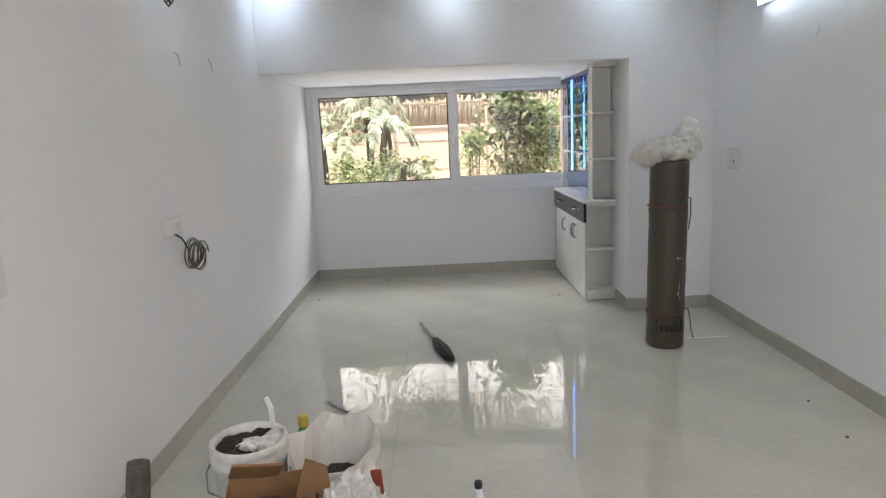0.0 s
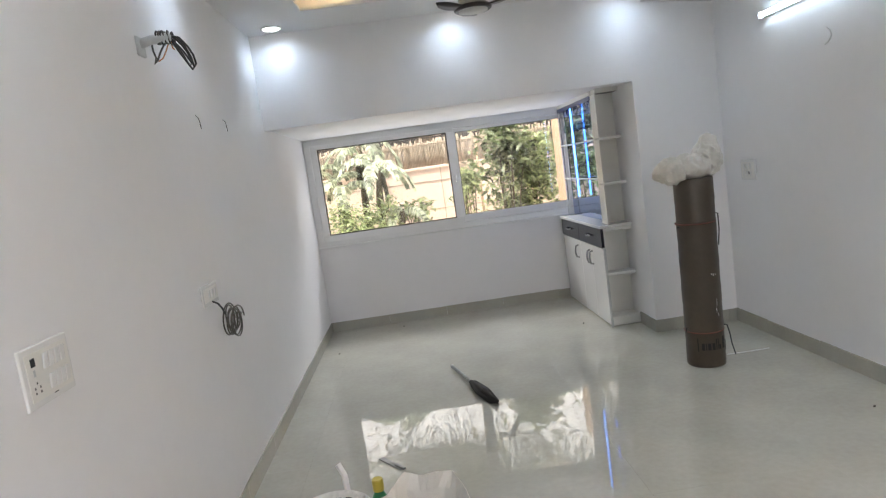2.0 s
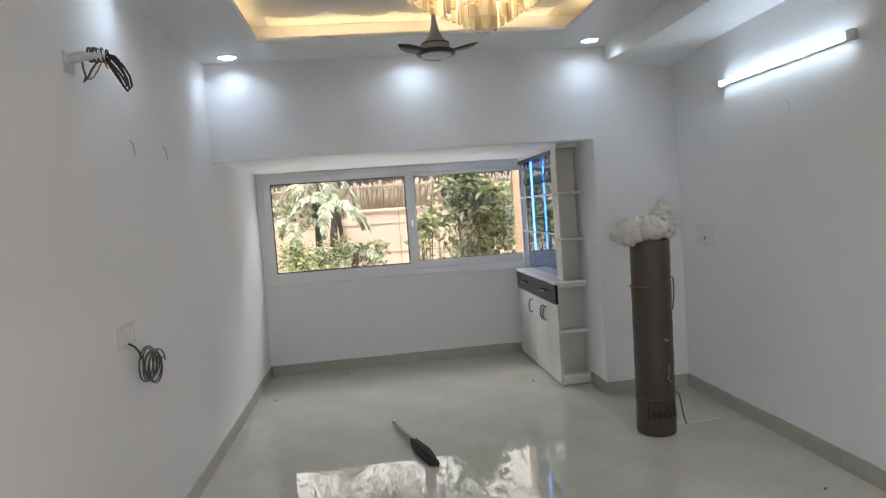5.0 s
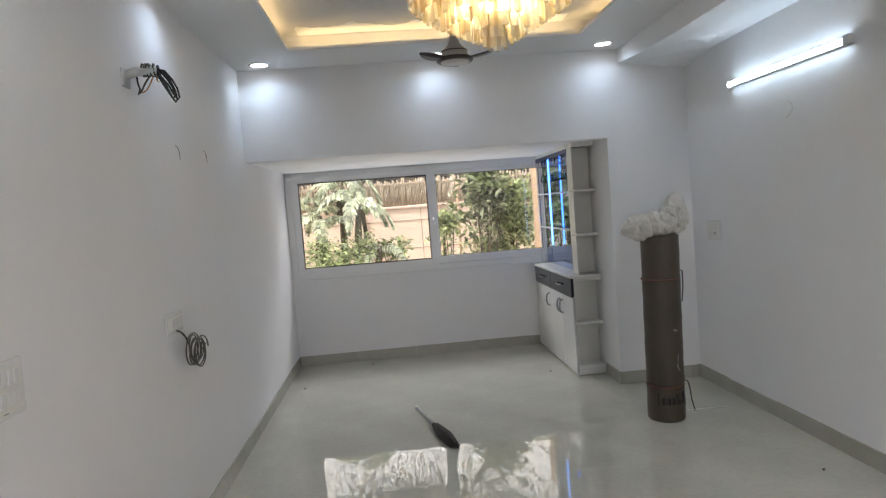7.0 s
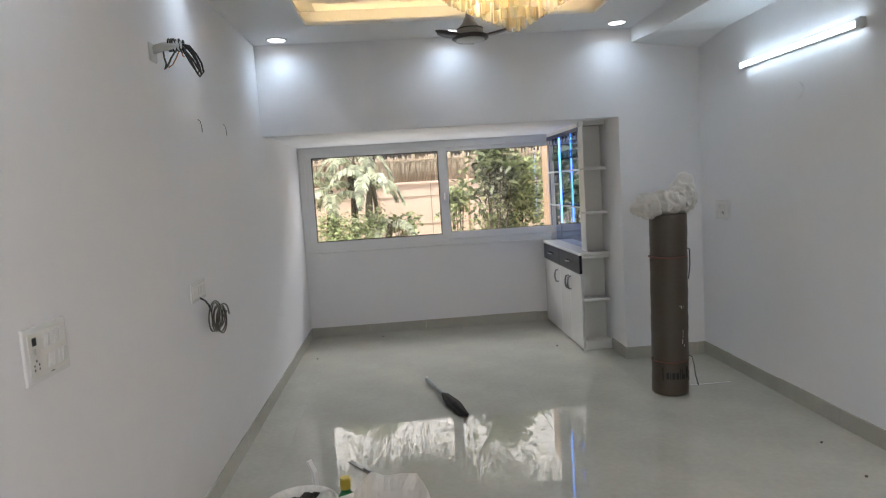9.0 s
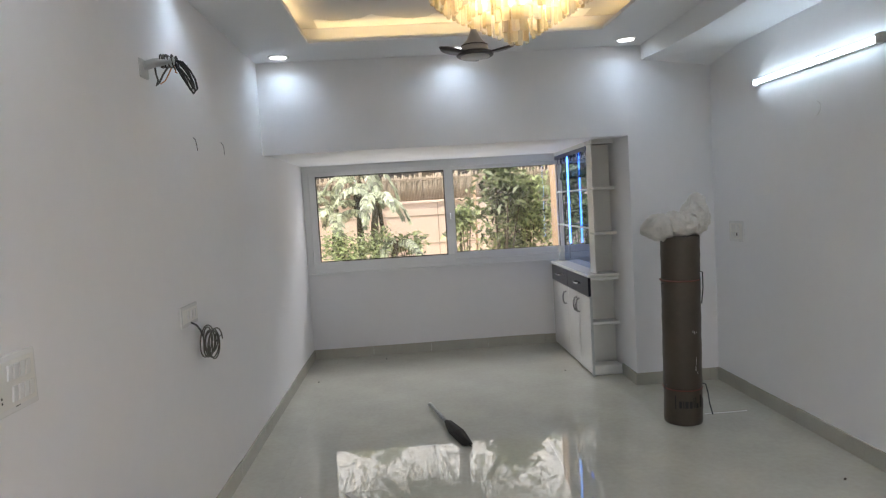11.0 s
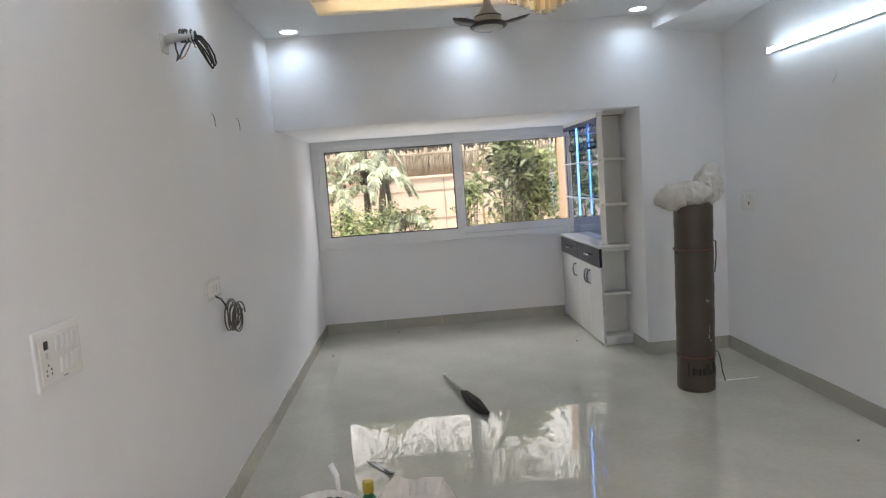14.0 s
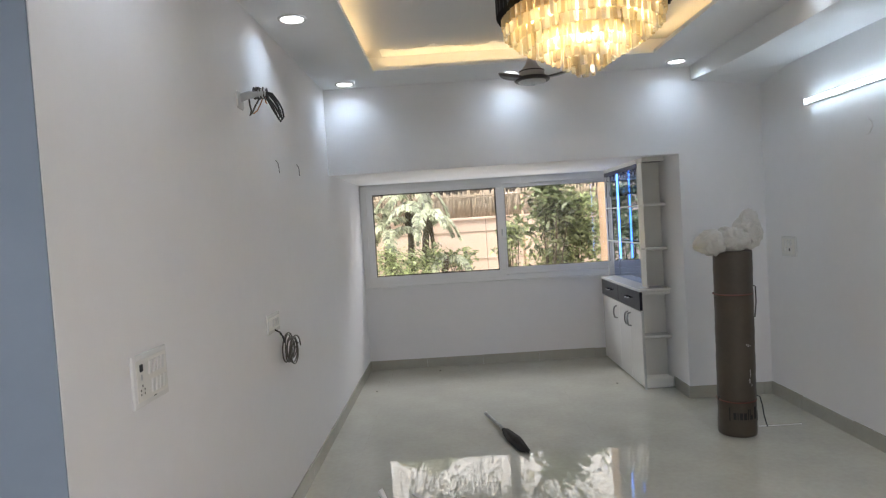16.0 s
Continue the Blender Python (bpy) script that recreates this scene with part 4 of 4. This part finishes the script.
lone("red_packet", box(-0.02, 0.02, -0.006, 0.006, 0, 0.19, 0.004, m=pose(0.445, 1.34, 0.15, -14, -12, -20)), M["red_print"], "red and white printed packet in the film", "packet", m=HEAP)
lone("dark_scrap", tube([(0.575, 1.46, 0.01), (0.60, 1.44, 0.016), (0.635, 1.44, 0.012)], 0.011, 7), M["rubble"], "dark curled scrap on the floor", "scrap", m=HEAP, smooth=True)
cbt = thing("water_bottle", "small cloudy plastic bottle with a dark cap", "bottle", HEAP @ pose(0.77, 1.37, 0) @ Matrix.Diagonal((1.05, 1.05, 1.4, 1)))
part("body", lathe([(0.0, 0.0), (0.030, 0.0), (0.032, 0.01), (0.031, 0.06), (0.032, 0.12), (0.026, 0.155), (0.013, 0.18), (0.013, 0.19)], 24), M["clear_bottle"], cbt, "", True)
part("cap", lathe([(0.0, 0.190), (0.0125, 0.190), (0.013, 0.192), (0.013, 0.203), (0.011, 0.205), (0.0, 0.205)], 20), M["dark"], cbt, "dark screw cap")
sc = thing("scraper", "flat steel scraper lying on the floor", "tool", pose(0.065, 2.80, 0.004, 0, 0, -55))
part("blade", box(-0.12, 0.09, -0.016, 0.016, 0, 0.004, 0.001), M["steel"], sc)
part("grip", box(0.03, 0.11, -0.010, 0.010, 0.0045, 0.014, 0.004), M["steel"], sc)
rg = bmesh.new()
lv = []
for k in range(11):
    z = 0.57 * k / 10
    w = 0.030 + 0.010 * math.sin(k * 1.3) * 0.4 - (0.008 if k == 10 else 0)
    lv.append([rg.verts.new((w * 1.25 * math.cos(a) + 0.006 * noise.noise(Vector((z * 9, a, 0))), w * 0.9 * math.sin(a), z)) for a in [j * math.pi / 4 + 0.3 for j in range(8)]])
for a, c in zip(lv, lv[1:]):
    for k in range(8):
        rg.faces.new((a[k], a[(k + 1) % 8], c[(k + 1) % 8], c[k]))
rg.faces.new(lv[0][::-1])
rg.faces.new(lv[-1])
lone("wooden_stake", rg, M["rubble"], "worn brown wooden stake standing by the bucket", "stake", m=HEAP @ pose(-0.235, 1.02, 0, 0, 5, 20))
rng = random.Random(12)
for x, y in ((0.10, 5.9), (-0.48, 5.2), (2.55, 2.6), (1.7, 5.0), (2.5, 2.2), (0.55, 4.05)):
    lone("floor_crumb", crumple([(x, y, 0.006, 0.009, 0.007, 0.006)], rng.random() * 9, 0.3, 2, 1), M["rubble"], "small crumb of plaster on the floor", "debris", "floor crumbs")
# thin pale line on the tiles, built as a low bar
lone("pale_floor_line", tube([(2.33, 3.68, 0.004), (2.47, 3.675, 0.004), (2.62, 3.68, 0.004)], 0.0025, 6), M["foil"], "thin pale line across the floor tiles", "rod", smooth=True)


# ---- outside the window ----
GZ = 0.42
lone("ground", box(-60, 60, YF + 0.17, 90, GZ - 0.2, GZ), M["soil"], "dry brown garden soil", "ground", kind="structure")
sk_b = bmesh.new()
arc = [[sk_b.verts.new((140 * math.sin(a), 95 * math.cos(a) * math.cos(e) - 5, GZ + 130 * math.sin(e))) for a in [radians(-80 + 20 * k) for k in range(9)]] for e in [radians(9 * j) for j in range(8)]]
for a, c in zip(arc, arc[1:]):
    for k in range(8):
        sk_b.faces.new((a[k], a[k + 1], c[k + 1], c[k]))
lone("backdrop", sk_b, M["sky_glow"], "bright hazy white sky over the garden", "sky", kind="structure")
bw = thing("boundary_wall", "peach painted boundary wall with grooves", "wall")
part("wall", box(-8, 9, 9.6, 9.8, GZ, 1.56), M["peach"], bw)
part("coping", box(-8, 9, 9.57, 9.83, 1.56, 1.60, 0.006), M["peach"], bw)
for z in (1.36, 0.92):
    part("band", box(-8, 9, 9.592, 9.60, z, z + 0.012), M["bamboo"], bw)
for x in (-3.4, -2.1, -0.8, 0.86, 2.2, 3.6):
    part("groove", box(x, x + 0.012, 9.593, 9.60, GZ, 1.56), M["bamboo"], bw)
for x in (-0.1, 3.0):
    part("pier", box(x, x + 0.10, 9.54, 9.599, GZ, 1.50), M["peach"], bw)
fn = thing("bamboo_fence", "dry bamboo screen fixed along the boundary wall", "fence")
rng = random.Random(6)
cane = None
for k in range(270):
    x = -2.6 + 0.0245 * k
    if cane is None:
        cane = mesh_of("cane", tube([(0, 0, 0), (0, 0, 0.3), (0, 0, 0.62)], 0.0115, 6), M["bamboo"], True)
    o = new("cane", cane)
    o.parent = fn
    o.matrix_local = pose(x, 9.72 + rng.uniform(-0.02, 0.02), 1.56, rng.uniform(-1.0, 1.0), rng.uniform(-1.2, 1.2), 0)
    o.scale = (1, 1, rng.uniform(0.64, 0.80))
part("rail", box(-2.7, 4.0, 9.69, 9.70, 1.93, 1.95), M["bamboo"], fn)
part("matting", box(-2.7, 4.1, 9.745, 9.755, 1.56, 1.98), M["matting"], fn, "worn brown reed matting")
gr = thing("iron_railing", "dark iron railing behind the bamboo screen", "railing")
for k in range(56):
    x = -2.6 + 0.115 * k
    part("bar", box(x, x + 0.022, 9.90, 9.92, GZ - 0.02, 2.24), M["iron"], gr)
for z in (2.04, 2.21):
    part("rail", box(-2.7, 4.0, 9.895, 9.925, z, z + 0.03), M["iron"], gr)
fb = thing("neighbour_house", "brown plastered house behind the fence", "house")
part("wall", box(-9, 10, 13.0, 13.3, GZ, 3.0), M["far"], fb)
for x in (-3.0, -0.4, 1.0, 3.0):
    part("window", box(x, x + 0.9, 12.97, 12.999, 2.0, 2.8), M["iron"], fb, "dark window opening")
part("column", box(0.95, 1.15, 12.6, 12.97, GZ, 3.0), M["peach"], fb)
lone("garden_pillar", box(2.22, 2.75, 7.25, 7.6, GZ - 0.1, 2.15, 0.01), M["tan"], "peach painted pillar outside the window", "pillar")
lone("garden_post", tube([(1.42, 9.2, GZ - 0.05), (1.42, 9.2, 1.9)], 0.018, 8), M["tan"], "thin rusty post in the garden", "post", smooth=True)


def torn_leaf(bm, base, heading, length, width, droop, rng, segs=15):
    """A long arching banana leaf, its blade torn into strips along the rib."""
    d = Vector((math.cos(heading), math.sin(heading), 0))
    side = Vector((-d.y, d.x, 0))
    rib = []
    for k in range(segs + 1):
        u = k / segs
        rib.append(Vector(base) + d * length * (u * 0.85 - 0.18 * u * u) + Vector((0, 0, length * (0.75 * u - droop * u * u))))
    tube(rib[::2], 0.009, 5, bm, 0.003)
    for k in range(segs):
        if k < 2:
            continue
        u = (k + 0.5) / segs
        w = width * math.sin(math.pi * min(1, 0.08 + 0.9 * u)) ** 0.6
        for s in (-1, 1):
            p0, p1 = rib[k], rib[k + 1]
            hang = -0.30 * w - 0.35 * w * rng.random()
            out = side * s * w * rng.uniform(0.75, 1.05) + d * 0.05
            tear = rng.uniform(0.78, 1.0)
            e0, e1 = p0 + out + Vector((0, 0, hang)), p0.lerp(p1, tear) + out + Vector((0, 0, hang * rng.uniform(0.8, 1.3)))
            m0, m1 = p0 + out * 0.55 + Vector((0, 0, hang * 0.25 + 0.02)), p0.lerp(p1, 0.97) + out * 0.55 + Vector((0, 0, hang * 0.25 + 0.02))
            v = [bm.verts.new(q) for q in (p0, p1, m1, m0, e1, e0)]
            bm.faces.new((v[0], v[1], v[2], v[3]))
            bm.faces.new((v[3], v[2], v[4], v[5]))


def banana(x, y, height, lean, n, seed, length):
    rng = random.Random(seed)
    b = thing("banana_plant", "banana plant with torn drooping leaves", "plant", group="banana plants")
    top = Vector((x + lean, y, GZ + height))
    part("trunk", tube([(x, y, GZ - 0.03), (x + lean * 0.3, y, GZ + height * 0.5), top], 0.065, 10, None, 0.035), M["stem"], b, "", True)
    lf = bmesh.new()
    for k in range(n):
        torn_leaf(lf, top - Vector((0, 0, 0.03 * k)), 2 * math.pi * (k + 0.4 * rng.random()) / n + seed, length * rng.uniform(0.75, 1.1), 0.115 * rng.uniform(0.8, 1.2), rng.uniform(0.75, 1.35), rng, 22)
    part("crown", lf, M["banana_leaf"], b)
    dry = bmesh.new()
    for k in range(5):
        a = rng.uniform(0, 6.28)
        q = top + Vector((0, 0, -0.1 - 0.06 * k))
        tube([q, q + Vector((0.06 * math.cos(a), 0.06 * math.sin(a), -0.1)), q + Vector((0.09 * math.cos(a), 0.09 * math.sin(a), -0.38))], 0.03, 5, dry, 0.012)
    part("dry_leaves", dry, M["stem"], b, "hanging dry brown leaves")


banana(-0.08, 8.2, 1.30, 0.05, 8, 2, 0.80)
banana(-0.55, 8.35, 1.12, -0.03, 7, 1, 0.74)
banana(-0.95, 8.75, 1.34, -0.05, 7, 3, 0.80)
banana(-0.30, 8.7, 1.62, 0.02, 7, 5, 0.80)
banana(0.14, 8.05, 0.66, 0.08, 5, 9, 0.55)


def leafy(name, label, centre, radii, count, size, material, seed, stems=7, clump=0.4):
    """A bush: stems and many separate leaves, thinner towards the outline."""
    rng = random.Random(seed)
    b = thing(name, label, "plant")
    c = Vector(centre)
    tw = bmesh.new()
    tips = []
    for k in range(stems):
        a, e = rng.uniform(0, 6.28), rng.uniform(0.3, 1.0)
        tip = c + Vector((radii[0] * e * 0.8 * math.cos(a), radii[1] * e * 0.8 * math.sin(a), radii[2] * rng.uniform(-0.1, 0.85)))
        foot = Vector((c.x + 0.06 * math.cos(a), c.y + 0.06 * math.sin(a), GZ - 0.02))
        tube([foot, foot.lerp(tip, 0.5) + Vector((0, 0, 0.06)), tip], 0.012, 5, tw, 0.004)
        tips.append(tip)
    part("stems", tw, M["stem"], b)
    lv, faces = [], []
    for k in range(count):
        if rng.random() < clump:
            p = rng.choice(tips) + Vector((rng.gauss(0, 0.16) * radii[0], rng.gauss(0, 0.16) * radii[1], rng.gauss(0, 0.16) * radii[2]))
        else:
            v = Vector((rng.gauss(0, 1), rng.gauss(0, 1), rng.gauss(0, 1))).normalized() * rng.random() ** 0.45
            v *= 1 + 0.5 * noise.noise(v * 2.2 + Vector((seed, 0, 0)))
            p = c + Vector((v.x * radii[0], v.y * radii[1], v.z * radii[2]))
        if p.z < GZ:
            continue
        q = Euler((rng.uniform(-0.9, 0.9), rng.uniform(-0.9, 0.9), rng.uniform(0, 6.28))).to_matrix()
        s = size * rng.uniform(0.6, 1.25)
        i = len(lv)
        for co in ((0, 0, 0), (0.5, 0.24, 0.05), (1.0, 0, -0.12), (0.5, -0.24, 0.05)):
            lv.append(p + q @ (Vector(co) * s))
        faces += [(i, i + 1, i + 2), (i, i + 2, i + 3)]
    me = bpy.data.meshes.new("leaves")
    me.from_pydata([tuple(v) for v in lv], [], faces)
    me.materials.append(material)
    o = new("leaves", me)
    o.parent = b
    return b


leafy("low_bush", "low pale green bush under the banana plants", (-0.32, 7.75, 0.84), (0.50, 0.30, 0.40), 2300, 0.065, M["bush_leaf"], 11)
leafy("garden_shrub", "tall leafy green shrub in the garden", (2.02, 8.3, 1.22), (0.56, 0.45, 0.66), 4300, 0.085, M["bush_leaf"], 12, 6)
leafy("broad_leaf_shrub", "broad-leaved dark shrub with gaps in its crown", (1.62, 7.95, 1.58), (0.44, 0.35, 0.56), 640, 0.15, M["dark_leaf"], 13, 9, 0.55)
leafy("garden_shrub", "small spreading green shrub beside the wall", (1.16, 8.5, 1.18), (0.26, 0.3, 0.34), 520, 0.10, M["bush_leaf"], 14, 8, 0.7)
leafy("low_bush", "low pale green bush under the tall shrub", (1.62, 8.2, 0.78), (0.5, 0.3, 0.28), 900, 0.075, M["bush_leaf"], 15)
gt = leafy("garden_tree", "spreading tree crown over the boundary wall", (0.4, 11.0, 3.95), (3.7, 0.8, 1.35), 26000, 0.075, M["dark_leaf"], 21, 14, 0.5)
part("trunk", tube([(2.9, 11.2, GZ - 0.05), (2.4, 11.2, 2.4), (1.6, 11.1, 3.6)], 0.09, 8, None, 0.05), M["stem"], gt, "slim leaning trunk", True)
leafy("fern_plant", "thin spiky fern-like plant before the wall", (0.42, 8.3, 0.98), (0.30, 0.25, 0.16), 260, 0.11, M["bush_leaf"], 16, 9, 0.8)


# ---- skirting and floor tiles ----
SK = 0.10


def skirting(name, label, spans, axis, at, face):
    """A run of skirting tiles along a wall. axis: the run's direction; face: which way it looks."""
    s = thing(name, label, "skirting", kind="structure")
    rng = random.Random(len(label))
    for a0, a1 in spans:
        x = a0
        while x < a1 - 0.02:
            e = min(x + 0.60, a1)
            h = SK + rng.uniform(-0.004, 0.004)
            t0, t1 = sorted((at, at + face * 0.011))
            if axis == "x":
                part("tile", box(x + 0.001, e - 0.001, t0, t1, 0, h, 0.001), M["skirting"], s)
            else:
                part("tile", box(t0, t1, x + 0.001, e - 0.001, 0, h, 0.001), M["skirting"], s)
            x = e


skirting("baseboard_far", "grey-beige stone skirting tiles", [(XL + 0.011, 1.888)], "x", YF, -1)
skirting("baseboard_left", "grey-beige stone skirting tiles", [(YE, YF)], "y", XL, 1)
skirting("baseboard_right", "grey-beige stone skirting tiles", [(YB, YH)], "y", XR, -1)
skirting("baseboard_pillar", "grey-beige stone skirting tiles", [(XP - 0.011, XR - 0.011)], "x", YH, -1)
skirting("baseboard_pillar_side", "grey-beige stone skirting tiles", [(YH, 4.77)], "y", XP, -1)

floor = bpy.data.objects["floor"]
T = 0.8
tile = mesh_of("tile", box(0, T - 0.0005, 0, T - 0.0005, -0.0118, 0), M["floor"])
for i in range(9):
    for k in range(13):
        x, y = XR - T * (i + 1), YF - T * (k + 1) - 0.001
        if x < XL - 1.3 and y > 0.9:
            continue
        if x + T < XB or y + T < YB:
            continue
        o = new("tile", tile)
        o.parent = floor
        o.matrix_local = pose(x, y, 0)
